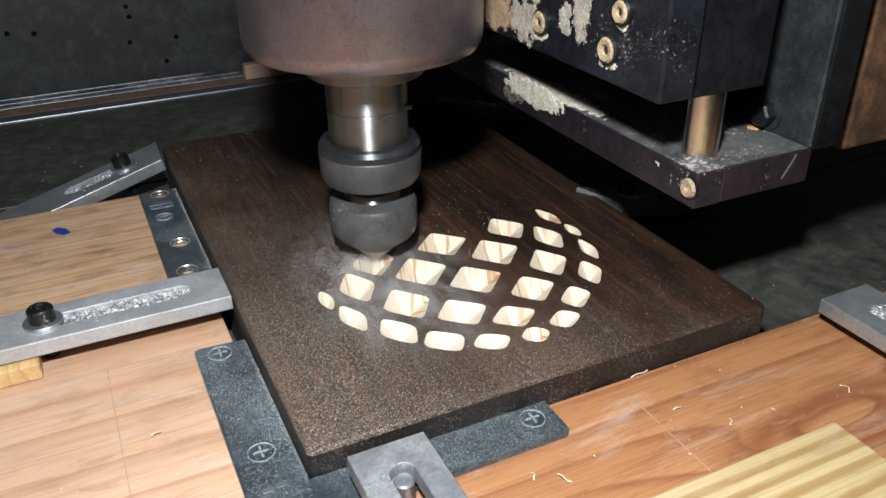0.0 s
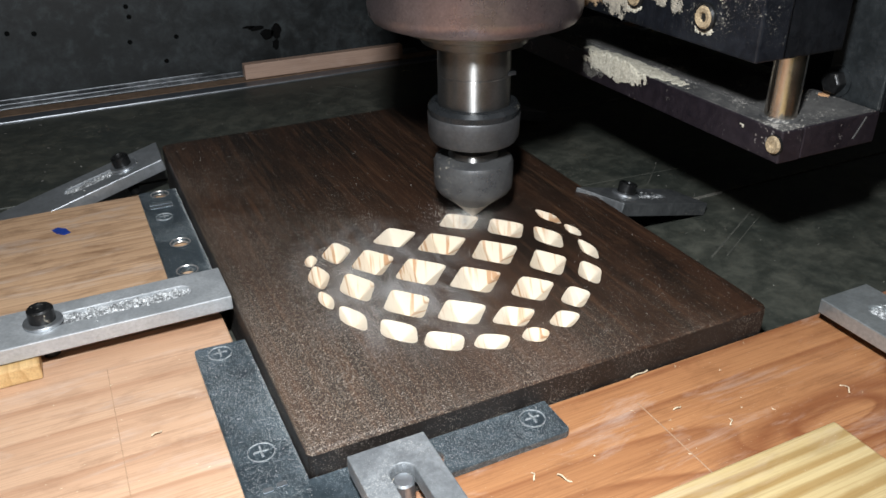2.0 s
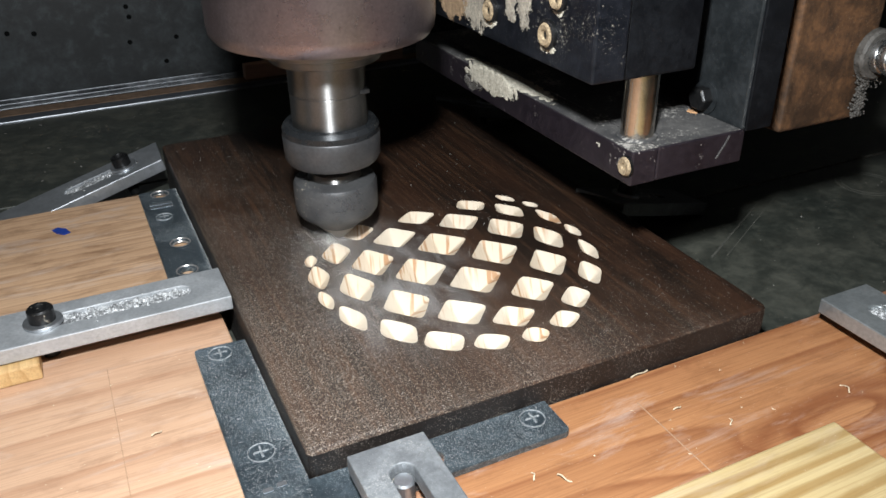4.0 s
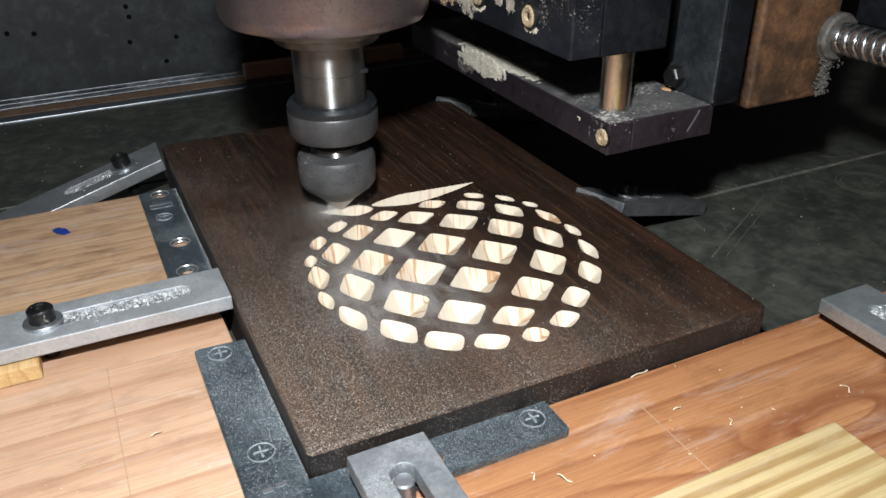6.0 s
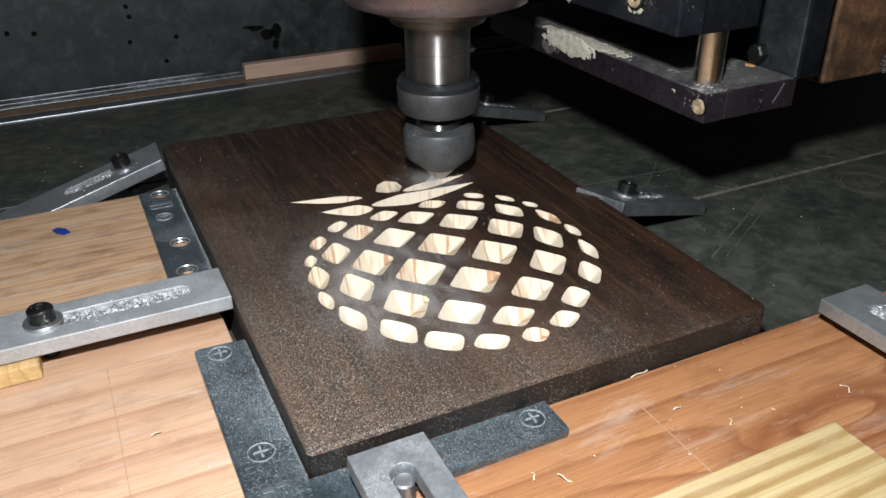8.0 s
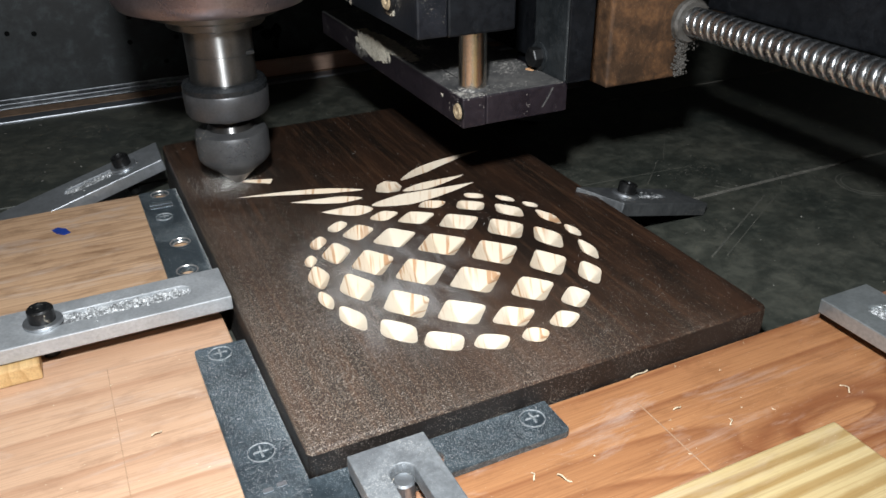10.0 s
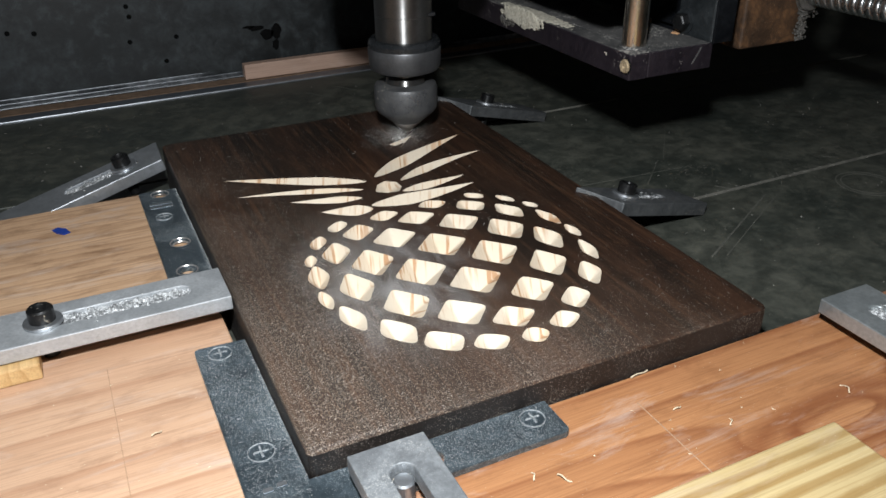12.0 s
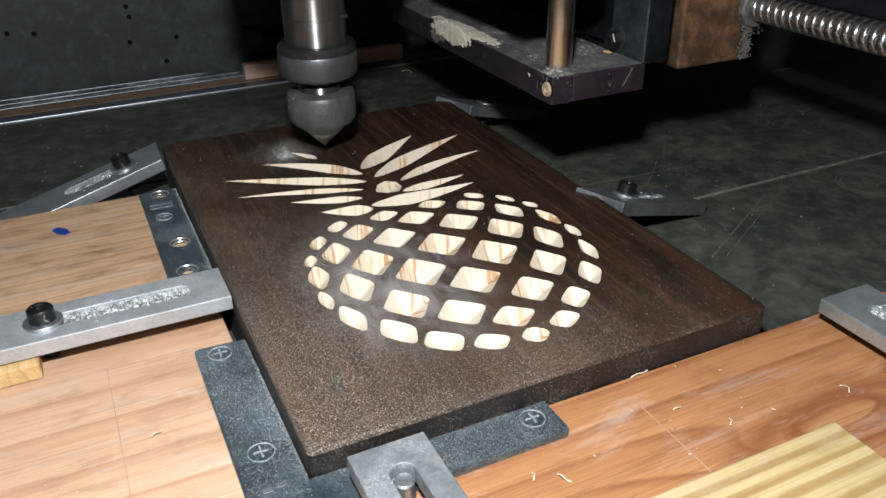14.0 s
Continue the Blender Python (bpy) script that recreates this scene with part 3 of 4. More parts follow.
def build_braces():
    z0, z1 = WZ + 0.0001, WZ + 0.0021

    def ring(x, y, r=0.0034):
        return arc(x, y, r, 0, 360, 20)[:-1]
    # corner brace: two legs at the near corner of the panel
    out = [(-0.0178, -0.0155), (0.0725, -0.0155), *arc(0.0725, -0.0135, 0.002, -90, 0, 4), (0.0745, -0.0005), (-0.0005, -0.0004), (-0.0006, 0.0735), (-0.0160, 0.0745), *arc(-0.0160, 0.0727, 0.0018, 90, 180, 4)]
    b = thing("corner_brace", "dark zinc flat corner brace dusted with sawdust on the fixture boards", "corner brace", "flat corner braces")
    part("plate", slab(out, [ring(0.0330, -0.0080)], z0, z1), ZINC_DARK, b, bevel=0.0003)
    for x, y in ((-0.0101, 0.0683), (-0.0097, 0.0154), (0.0667, -0.0063)):
        phillips(b, x, y, z1)
    for k in range(2):
        part("stamped_mark", box(-0.0130 + 0.004 * k, -0.0104 + 0.004 * k, -0.0002 + 0.0006 * k, 0.0014 + 0.0006 * k, z1, z1 + 0.0002), STEEL, b)
    # second brace behind the side clamp
    out = [(-0.0178, 0.1000), (-0.0006, 0.1000), (-0.0006, 0.2150), (-0.0165, 0.2162), (-0.0178, 0.2150)]
    holes = [ring(-0.0086, 0.2105, 0.0031), ring(-0.0083, 0.1562, 0.0033), ring(-0.0098, 0.1310, 0.0026)]
    b = thing("corner_brace", "dark zinc brace with open countersunk holes on the brown board", "corner brace", "flat corner braces")
    part("plate", slab(out, holes, z0, z1), ZINC_DARK, b, bevel=0.0003)
    for (x, y) in ((-0.0086, 0.2105), (-0.0083, 0.1562), (-0.0098, 0.1310)):
        part("countersink", lathe([(0.0044, z1 + 0.0002), (0.0040, z1 + 0.0003), (0.0030, z1 - 0.0012), (0.0031, z1 - 0.0014)], 24, at=(x, y, 0), caps=False), BRIGHT, b, "bright countersunk rim", smooth=40)
    phillips(b, -0.0105, 0.1840, z1, 0.0034)
    for k in range(9):
        for j in range(2):
            part("stamped_mark", box(-0.0148 + 0.00115 * k, -0.0148 + 0.00115 * k + 0.0008, 0.1985 - 0.0035 * j, 0.2006 - 0.0035 * j, z1, z1 + 0.0002), STEEL, b)


# ---- clamps ----
def cap_screw(parent, x, y, z, r=0.0042, washer=True, mat=None):
    mat = mat or BLACK_OXIDE
    h = r * 1.15
    s = part("cap_screw", lathe([(0.0, z), (r, z), (r, z + h - 0.0006), (r - 0.0006, z + h), (r * 0.58, z + h), (r * 0.52, z + h - 0.0005), (r * 0.50, z + h * 0.45), (0.0, z + h * 0.42)], 40, at=(x, y, 0)), mat, parent, "black socket cap screw", smooth=35)
    if washer:
        part("washer", lathe([(0.0, z - 0.0012), (r * 1.5, z - 0.0012), (r * 1.5, z - 0.0003), (r * 1.42, z), (0.0, z)], 40, at=(x, y, 0)), STEEL, s, "steel washer", smooth=35)
    return s


def clamp(label, m, length, bolt=None, slot=(0.013, 0.055), width=0.0225, thick=0.0055, nose=0.0, mat=None, chips=True, hole_r=0.0031, skew=0.0, prop=0.0):
    """A slotted strap clamp: its nose at the origin, the bar going back along -x, top at z 0."""
    mat = mat or CLAMP
    c = thing("strap_clamp", label, "clamp", "strap clamps round the panel", at=m)
    w = width / 2
    out = [(-skew * w, -w), (0.0 + skew * w, w), (-length, w), (-length, -w)]
    if nose:
        out = [(-nose - skew * w, -w), (-0.0002, -w + nose * 0.6), (0.0, w - nose * 0.6), (-nose + skew * w, w), (-length, w), (-length, -w)]
    s0, s1 = slot
    hole = [*arc(-s0 - hole_r, 0, hole_r, -90, 90, 10), *arc(-s1, 0, hole_r, 90, 270, 10)]
    part("bar", slab(out, [hole], -thick, 0.0), mat, c, bevel=0.0004)
    if chips:
        # rough milled floor: crossed ridges over a shallow bed
        bm = bmesh.new()
        nx, ny, prev = 90, 12, None
        for i in range(nx + 1):
            x = -s1 - hole_r * 0.6 + (s1 - s0 + hole_r * 0.6 - 0.0004) * i / nx
            row = []
            for j in range(ny + 1):
                y = hole_r * 0.97 * (2 * j / ny - 1)
                n = noise.noise((x * 520, y * 700, length * 90)) + 0.6 * noise.noise((x * 1500, y * 900, 4.0))
                row.append(bm.verts.new((x, y, -0.0012 + 0.0013 * max(-0.9, min(0.9, n)))))
            if prev:
                for j in range(ny):
                    bm.faces.new((prev[j], row[j], row[j + 1], prev[j + 1]))
            prev = row
        g = bmesh.ops.extrude_face_region(bm, geom=bm.faces[:])
        for v in g["geom"]:
            if isinstance(v, bmesh.types.BMVert):
                v.co.z = -thick * 0.8
        bmesh.ops.recalc_face_normals(bm, faces=bm.faces[:])
        part("slot_fill", bm, SLOT, c, "grey milled slot floor with dust")
        rng = random.Random(int(length * 1e5) + 3)
        bm = bmesh.new()
        for _ in range(150):
            x, y = -rng.uniform(s0, s1 + 0.004), rng.gauss(0, hole_r * 0.75)
            fleck(bm, rng, x, y, -0.0012 if abs(y) < hole_r * 0.9 else 0.0001, rng.uniform(0.0002, 0.0007))
        part("chips", bm, SPECK_GREY, c, "pale grey chips in the slot")["kind"] = "stuff"
    if bolt:
        cap_screw(c, -bolt, 0.0, 0.0013)
        part("stud", lathe([(0.0, -0.0150), (0.0028, -0.0150), (0.0028, 0.0), (0.0, 0.0)], 20, at=(-bolt, 0, 0)), BLACK_OXIDE, c)
    if prop:
        part("heel_block", box(-length + 0.009, -length + 0.018, -w * 0.15, w * 0.75, -prop, -thick), BLACK_OXIDE, c)
    return c


def fleck(bm, rng, x, y, z, s):
    a = rng.uniform(0, 6.28)
    l, w, h = s * rng.uniform(1.0, 2.6), s * rng.uniform(0.5, 1.0), s * rng.uniform(0.25, 0.6)
    ca, sa = math.cos(a), math.sin(a)
    p = [bm.verts.new((x + ca * u - sa * v, y + sa * u + ca * v, z + q)) for u, v, q in ((-l / 2, -w / 2, 0), (l / 2, -w / 2, 0), (0, w / 2, 0), (rng.uniform(-l / 4, l / 4), 0, h))]
    for f in ((0, 1, 3), (1, 2, 3), (2, 0, 3), (2, 1, 0)):
        bm.faces.new([p[k] for k in f])


def build_clamps():
    def strap(tip, heel):
        x = (Vector(tip) - Vector(heel)).normalized()
        y = Vector((0, 0, 1)).cross(x).normalized()
        m = Matrix((x, y, x.cross(y))).transposed().to_4x4()
        return Matrix.Translation((tip[0], tip[1], ZB + tip[2])) @ m
    clamp("bright aluminium strap clamp with a black cap screw", pose(-0.0008, 0.0978, ZB + 0.002), 0.15, 0.0605, (0.012, 0.060), hole_r=0.0038)
    clamp("grey strap clamp tilted against the panel's far corner", strap((-0.0025, 0.2445, 0.001), (-0.0585, 0.2325, -0.0112)), 0.094, 0.0190, (0.012, 0.046), skew=0.24, hole_r=0.0035, mat=CLAMP_TILT, thick=0.0062)
    clamp("dull dusty strap clamp tilted down onto the dark table", strap((0.1650, 0.0990, 0.001), (0.2330, 0.1150, -0.0205)), 0.0720, 0.0185, (0.013, 0.046), skew=-0.30, mat=CLAMP_DARK, thick=0.0062)
    clamp("dull dusty strap clamp at the panel's back corner", strap((0.1656, 0.2460, 0.001), (0.2335, 0.2660, -0.0205)), 0.0740, 0.0280, (0.022, 0.052), skew=-0.36, mat=CLAMP_DARK, thick=0.0062)
    c = clamp("grey sawn strap clamp with an empty slot before the panel", pose(0.0200, -0.0062, ZB + 0.001, rz=90), 0.085, None, (0.0088, 0.06), mat=CLAMP_MID, chips=False, hole_r=0.0036)
    part("stud", lathe([(0.0, -0.0100), (0.0029, -0.0100), (0.0029, -0.0030), (0.0024, -0.0024), (0.0, -0.0024)], 28, at=(-0.0122, 0, 0)), STEEL, c, "bright steel stud in the slot", smooth=35)
    clamp("smooth grey strap clamp on the end of the pine board", pose(0.1945, -0.0058, ZB + 0.001, rz=90), 0.085, 0.0360, (0.011, 0.05), mat=CLAMP_SMOOTH)


# ---- the carved panel ----
W, L = 0.165, 0.2542


# the swelling lattice as powers of the cell's column m and row n (both over 5), x and y in millimetres
BULGE = (((0, 0), 83.49, 75.52), ((0, 1), 0.34, 78.9), ((0, 2), 0.28, -0.22), ((0, 3), 2.29, -25.85), ((0, 5), -3.01, 1.34), ((1, 0), 79.38, 2.63),
         ((1, 1), -0.6, -0.98), ((1, 2), -25.82, 4.21), ((1, 4), 0.2, -7.04), ((2, 0), -0.68, -0.61), ((2, 1), -6.73, -5.81), ((2, 2), -2.53, -14.47),
         ((2, 3), 11.38, 19.82), ((3, 0), -26.06, -0.2), ((3, 2), 5.42, -3.83), ((4, 1), 5.12, 5.65), ((5, 0), 0.45, 0.74))
# cells drawn a little off the lattice
OFFSET = {(2, -1): (2.1, -0.6), (-3, -1): (-1.7, 0.0), (1, -2): (-1.2, -0.0), (2, 0): (-0.8, 0.7), (1, 3): (2.0, 0.8), (-1, -2): (1.1, 0.2), (0, 0): (-0.6, 1.0), (-3, 2): (0.7, -0.2), (0, -1): (0.1, -1.0), (-1, 4): (-0.8, 0.6), (1, 2): (-0.9, 0.5), (-1, -1): (-0.1, -1.6), (-2, -1): (0.7, 1.6), (0, -2): (-0.7, 0.0), (1, 1): (0.2, -1.2), (-1, 0): (-0.6, 0.1), (-2, 3): (-0.8, 0.3), (1, 4): (0.5, 0.4)}


def cell_outline(i, j):
    """A diamond of the swelling lattice; towards the fruit's rim the cells turn small and rounded."""
    m, n = (i + j) / 5, (j - i - 1) / 5
    dx, dy = OFFSET.get((i, j), (0, 0))
    cx = dx + sum(a * m ** p * n ** q for (p, q), a, b in BULGE)
    cy = dy + sum(b * m ** p * n ** q for (p, q), a, b in BULGE)
    fx = 5.63 - 7.17 * m ** 2 - 2.99 * n ** 2 + 2.71 * m ** 4 + 0.57 * n ** 4 + 3.04 * m * m * n * n - 0.40 * m + 0.10 * n
    fy = 5.70 + 1.93 * m ** 2 - 7.21 * n ** 2 - 3.70 * m ** 4 + 4.04 * n ** 4 - 0.63 * m * m * n * n - 0.25 * m - 0.22 * n
    fx, fy = max(fx, 1.5), max(fy, 2.2)
    skew = -0.01 + m * n * (-7.51 + 4.70 * (m * m + n * n))
    soft = min(0.9, 0.20 + 0.55 * (m * m + n * n))
    rng = random.Random(100 * i + j)
    ring = []
    for q in range(48):
        c, d = math.cos(2 * math.pi * q / 48), math.sin(2 * math.pi * q / 48)
        a, b = math.copysign(abs(c) ** soft, c), math.copysign(abs(d) ** soft, d)
        g = 1 + rng.uniform(-0.008, 0.008)
        ring.append((cx + g * (fx * (a + b) + skew * (b - a)), cy + g * fy * (b - a)))
    return ring


ABSENT = {(-4, -2), (-4, 2), (-4, 3), (-4, 4), (-3, 3), (-3, 4), (-2, 4), (2, 4)}
# when the cutter clears the cells that are still whole at the start
CELL_TIME = {(-3, -1): 0.42, (-4, -1): 0.66, (-3, 0): 0.90, (-2, 1): 1.35, (-1, 2): 1.95, (0, 3): 2.42, (1, 4): 2.64, (0, 4): 2.76,
             (-1, 3): 3.12, (-2, 2): 3.70, (-3, 1): 3.95, (-4, 0): 4.20, (-4, 1): 4.45, (-3, 2): 4.70, (-2, 3): 4.95, (-1, 4): 5.12}
# leaves: base, tip, full width, bow to the left of base-to-tip, times at base and tip
LEAVES = (((71.5, 136.8), (122.8, 138.9), 11.5, -1.6, 5.75, 5.36), ((70.9, 133.6), (49.6, 140.3), 10.5, 0.6, 5.80, 6.10),
          ((70.5, 146.3), (40.4, 155.8), 7.0, 0.6, 6.88, 7.18), ((89.5, 144.5), (122.9, 148.7), 7.2, -0.4, 7.88, 8.10),
          ((74.0, 154.2), (20.1, 171.4), 5.6, -1.6, 8.48, 9.00), ((93.5, 156.2), (143.8, 172.6), 7.4, 2.6, 9.20, 9.64),
          ((78.5, 162.0), (19.4, 192.6), 9.2, -0.2, 10.48, 9.90), ((84.0, 165.2), (144.2, 197.6), 10.4, 1.4, 11.50, 11.08),
          ((82.0, 177.0), (121.3, 207.5), 11.5, 0.6, 12.42, 11.96), ((80.0, 171.0), (40.0, 204.1), 10.0, -3.0, 12.90, 13.42),
          ((66.5, 199.5), (57.0, 212.9), 4.4, -0.6, 13.94, 13.78))
CROWN_CENTRE = [(78.3, 149.3), (81.5, 156.0), (86.2, 158.6), (90.8, 155.3), (91.2, 149.6), (88.2, 145.2), (82.5, 146.0)]


def leaf_rib(base, tip, width, bow, s):
    """Left edge, spine and right edge of a leaf at s from base to tip."""
    b, t = Vector(base), Vector(tip)
    d = (t - b).normalized()
    nrm = Vector((-d.y, d.x))
    c = b + (t - b) * s + nrm * bow * 4 * s * (1 - s)
    w = width / 2 * (min(1.0, (s + 0.004) / 0.30) ** 0.55) * (1 - max(0.0, (s - 0.30) / 0.70) ** 1.45)
    return c + nrm * w, c, c - nrm * w, w


def pit(poly, depth):
    """A V-cut hollow under an outline: straight walls that meet near the middle."""
    bm = bmesh.new()
    cx = sum(p[0] for p in poly) / len(poly)
    cy = sum(p[1] for p in poly) / len(poly)
    rings = []
    for f, d in ((1.0, 0.0), (0.50, 0.52), (0.06, 1.0)):
        rings.append([bm.verts.new(((cx + (x - cx) * f) * MM, (cy + (y - cy) * f) * MM, ZB - depth * d * MM)) for x, y in poly])
    for a, b in zip(rings, rings[1:]):
        for k in range(len(poly)):
            bm.faces.new((a[k - 1], a[k], b[k], b[k - 1]))
    bm.faces.new(rings[-1])
    return bm


def build_panel():
    panel = thing("carved_panel", "dark-stained pine panel with a fruit being carved into it", "panel")
    holes, plugs = [], []
    for i in range(-4, 3):
        for j in range(-2, 5):
            if (i, j) in ABSENT:
                continue
            poly = cell_outline(i, j)
            holes.append(poly)
            area = 0.5 * abs(sum(a[0] * b[1] - b[0] * a[1] for a, b in zip(poly, poly[1:] + poly[:1])))
            part("carved_pocket", pit(poly, min(6.4, 0.42 * math.sqrt(area))), FRESH, panel, "pale freshly cut pocket", smooth=16)
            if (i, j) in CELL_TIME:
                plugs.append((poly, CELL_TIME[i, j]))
    holes.append(CROWN_CENTRE)
    part("carved_pocket", pit(CROWN_CENTRE, 3.0), FRESH, panel, "pale freshly cut pocket", smooth=33)
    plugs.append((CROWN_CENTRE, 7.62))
    N = 18
    for base, tip, width, bow, t0, t1 in LEAVES:
        ribs = [leaf_rib(base, tip, width, bow, k / N) for k in range(N + 1)]
        outline = [tuple(r[0]) for r in ribs[:-1]] + [tuple(ribs[-1][1])] + [tuple(r[2]) for r in reversed(ribs[:-1])]
        holes.append(outline)
        bm = bmesh.new()
        va, vc, vb = [], [], []
        for k, (a, c, b, w) in enumerate(ribs):
            va.append(bm.verts.new((a.x * MM, a.y * MM, ZB)))
            vc.append(bm.verts.new((c.x * MM, c.y * MM, ZB - min(4.6, w * 0.95) * MM)) if 0 < k < N else None)
            vb.append(bm.verts.new((b.x * MM, b.y * MM, ZB)))
        for k in range(N):
            for e in (va, vb):
                q = [v for v in (e[k], e[k + 1], vc[k + 1] or e[k + 1], vc[k] or (va[0] if e is vb else vb[0])) if v]
                q = list(dict.fromkeys(q))
                if len(q) > 2 and bm.faces.get(q) is None:
                    bm.faces.new(q)
        bmesh.ops.remove_doubles(bm, verts=bm.verts[:], dist=1e-7)
        part("carved_leaf", bm, FRESH, panel, "pale freshly cut leaf")
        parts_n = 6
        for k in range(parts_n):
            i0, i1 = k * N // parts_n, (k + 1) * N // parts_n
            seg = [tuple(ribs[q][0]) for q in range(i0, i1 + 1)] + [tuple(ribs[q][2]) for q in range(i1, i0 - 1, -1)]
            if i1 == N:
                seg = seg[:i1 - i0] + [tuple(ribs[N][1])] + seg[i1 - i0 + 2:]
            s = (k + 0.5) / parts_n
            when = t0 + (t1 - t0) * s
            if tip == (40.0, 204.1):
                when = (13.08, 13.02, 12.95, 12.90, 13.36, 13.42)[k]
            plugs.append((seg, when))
    # the body: stained top with the pockets open in it, rounded arrises
    e = 0.0012
    q = 0.0021
    out = [*arc(W - q, q, q, -90, 0, 4), *arc(W - q, L - q, q, 0, 90, 4), *arc(q, L - q, q, 90, 180, 4), *arc(q, q, q, 180, 270, 4)]

    def inset(d):
        return [(W / 2 + (x - W / 2) * (1 - 2 * d / W), L / 2 + (y - L / 2) * (1 - 2 * d / L)) for x, y in out]
    bm = pierced(inset(e), [[(x * MM, y * MM) for x, y in h] for h in holes], ZB)
    prev = None
    for d, z in ((e, ZB), (e * 0.35, ZB - e * 0.3), (0.0, ZB - e), (0.0, 0.0008), (0.0008, 0.0)):
        ring = [bm.verts.new((x, y, z)) for x, y in inset(d)]
        if prev:
            for k in range(len(ring)):
                bm.faces.new((prev[k - 1], prev[k], ring[k], ring[k - 1]))
        prev = ring
    bm.faces.new(prev)
    bmesh.ops.remove_doubles(bm, verts=bm.verts[:], dist=1e-6)
    bm.normal_update()
    for f in bm.faces:
        f.material_index = 0 if f.calc_center_median().z > ZB - 0.0009 else 1
    part("body", bm, [STAIN, STAIN_SIDE], panel)
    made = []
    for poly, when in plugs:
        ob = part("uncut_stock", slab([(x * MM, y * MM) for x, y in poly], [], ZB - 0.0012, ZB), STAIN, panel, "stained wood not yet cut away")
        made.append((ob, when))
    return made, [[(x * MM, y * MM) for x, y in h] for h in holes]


# ---- moving head: spindle, collet, bit and slide ----
def build_head():
    head = thing("spindle_head", "steel router spindle with collet nut and V bit on slide", "spindle")

    def turned(name, prof, mat, parent=head, label="", seg=72):
        return part(name, lathe([(r * MM, h * MM) for r, h in prof], seg), mat, parent, label, smooth=32)
    turned("motor_body", [(0, 84.0), (36.8, 84.0), (38.4, 84.5), (39.8, 86.6), (40.2, 89.5), (40.2, 230), (0, 230)], BODY, label="brushed steel motor body with dust specks", seg=96)
    turned("flange", [(0, 75.0), (19.6, 75.0), (20.4, 75.6), (20.8, 78.0), (27.5, 80.2), (28.0, 84.2), (0, 84.2)], NOSE, label="turned steel flange")
    nose = turned("nose", [(0, 49), (14.2, 49), (14.2, 62.6), (13.9, 62.9), (13.9, 63.3), (14.3, 63.6), (14.3, 74.0), (14.9, 75.2), (0, 75.2)], NOSE, label="bright turned spindle nose")
    part("flat", box(0.0085, 0.0120, -0.0115, -0.0085, 0.0630, 0.0645), NUT_RING, nose)
    nut = turned("collet_nut", [(0, 35.5), (15.5, 35.5), (17.2, 36.2), (18.2, 38.0), (18.5, 46.8), (18.2, 47.4), (0, 47.4)], NUT, label="grey spinning collet nut")
    turned("collar", [(0, 47.4), (18.3, 47.4), (18.3, 49.6), (17.2, 51.2), (15.2, 51.6), (14.6, 50.6), (0, 50.6)], NUT_RING, nut, "glossy black collar")
    bit = turned("router_bit", [(0, 8.2), (8.2, 8.2), (14.6, 13.4), (16.0, 15.4), (16.3, 17.5), (16.3, 26.2), (15.6, 27.8), (13.5, 28.8), (0, 29.2)], BIT, label="dull grey V-bit body")
    turned("cutting_tip", [(0, 0), (8.2, 8.21), (0, 8.21)], EDGE, bit, "bright ground cutting tip")
    turned("shank", [(0, 29.0), (10.4, 29.0), (9.4, 31.4), (6.3, 31.9), (6.3, 36), (0, 36)], NOSE, bit, "polished shank")
    # slide block beside the spindle
    blk = part("slide_block", box(0.0545, 0.0668, -0.0873, 0.062, 0.0803, 0.235), BLACK_PAINT, head, "black painted slide block streaked with sawdust", bevel=0.0008)
    part("bearing_housing", box(0.0682, 0.0970, -0.0845, -0.0620, 0.0790, 0.235), BLACK_DEEP, head, "black bearing housing", bevel=0.001)
    part("clamp_arm", box(0.030, 0.0544, 0.012, 0.050, 0.135, 0.235), BLACK_PAINT, head, "black motor bracket", bevel=0.001)
    for y, h, r in ((-0.0629, 0.0905, 0.0048), (-0.0680, 0.1025, 0.0042), (-0.0255, 0.0910, 0.0046)):
        s = part("bolt", lathe([(0, 0), (r, 0), (r, -0.0012), (r * 0.85, -0.0018), (r * 0.55, -0.0016), (0, -0.0010)], 28, axis="X", at=(0.0545, y, h)), BLACK_OXIDE, head, "black bolt", smooth=35)
        part("packed_dust", lathe([(r * 0.30, -0.0012), (r * 0.36, -0.0022), (r * 0.66, -0.0025), (r * 0.80, -0.0018), (r * 0.82, -0.0010)], 24, axis="X", at=(0.0545, y - 0.0003, h), caps=False), BRASS_DUST, s, "socket packed with sawdust", smooth=35)
        rng = random.Random(int(r * 1e5))
        crust(blk, rng, (0.0544, y + 0.0005, h - r * 0.95), (0.0002, r * 0.5, r * 0.22), thick=0.0004)
    rng = random.Random(8)
    for c, sz, mat, cut in (((0.0544, -0.047, 0.1010), (0.0002, 0.0030, 0.0068), SMEAR, 0.50), ((0.0544, -0.0385, 0.0940), (0.0002, 0.0022, 0.0030), SMEAR, 0.55), ((0.0544, -0.0140, 0.0895), (0.0002, 0.0062, 0.0045), SMEAR, 0.50),
                            ((0.0544, 0.0060, 0.0900), (0.0002, 0.0070, 0.0045), TAN, 0.45), ((0.0544, -0.0190, 0.1020), (0.0002, 0.0050, 0.0035), SMEAR, 0.60)):
        crust(blk, rng, c, sz, thick=0.00022, cut=cut, mat=mat, ragged=0.7)
    return head


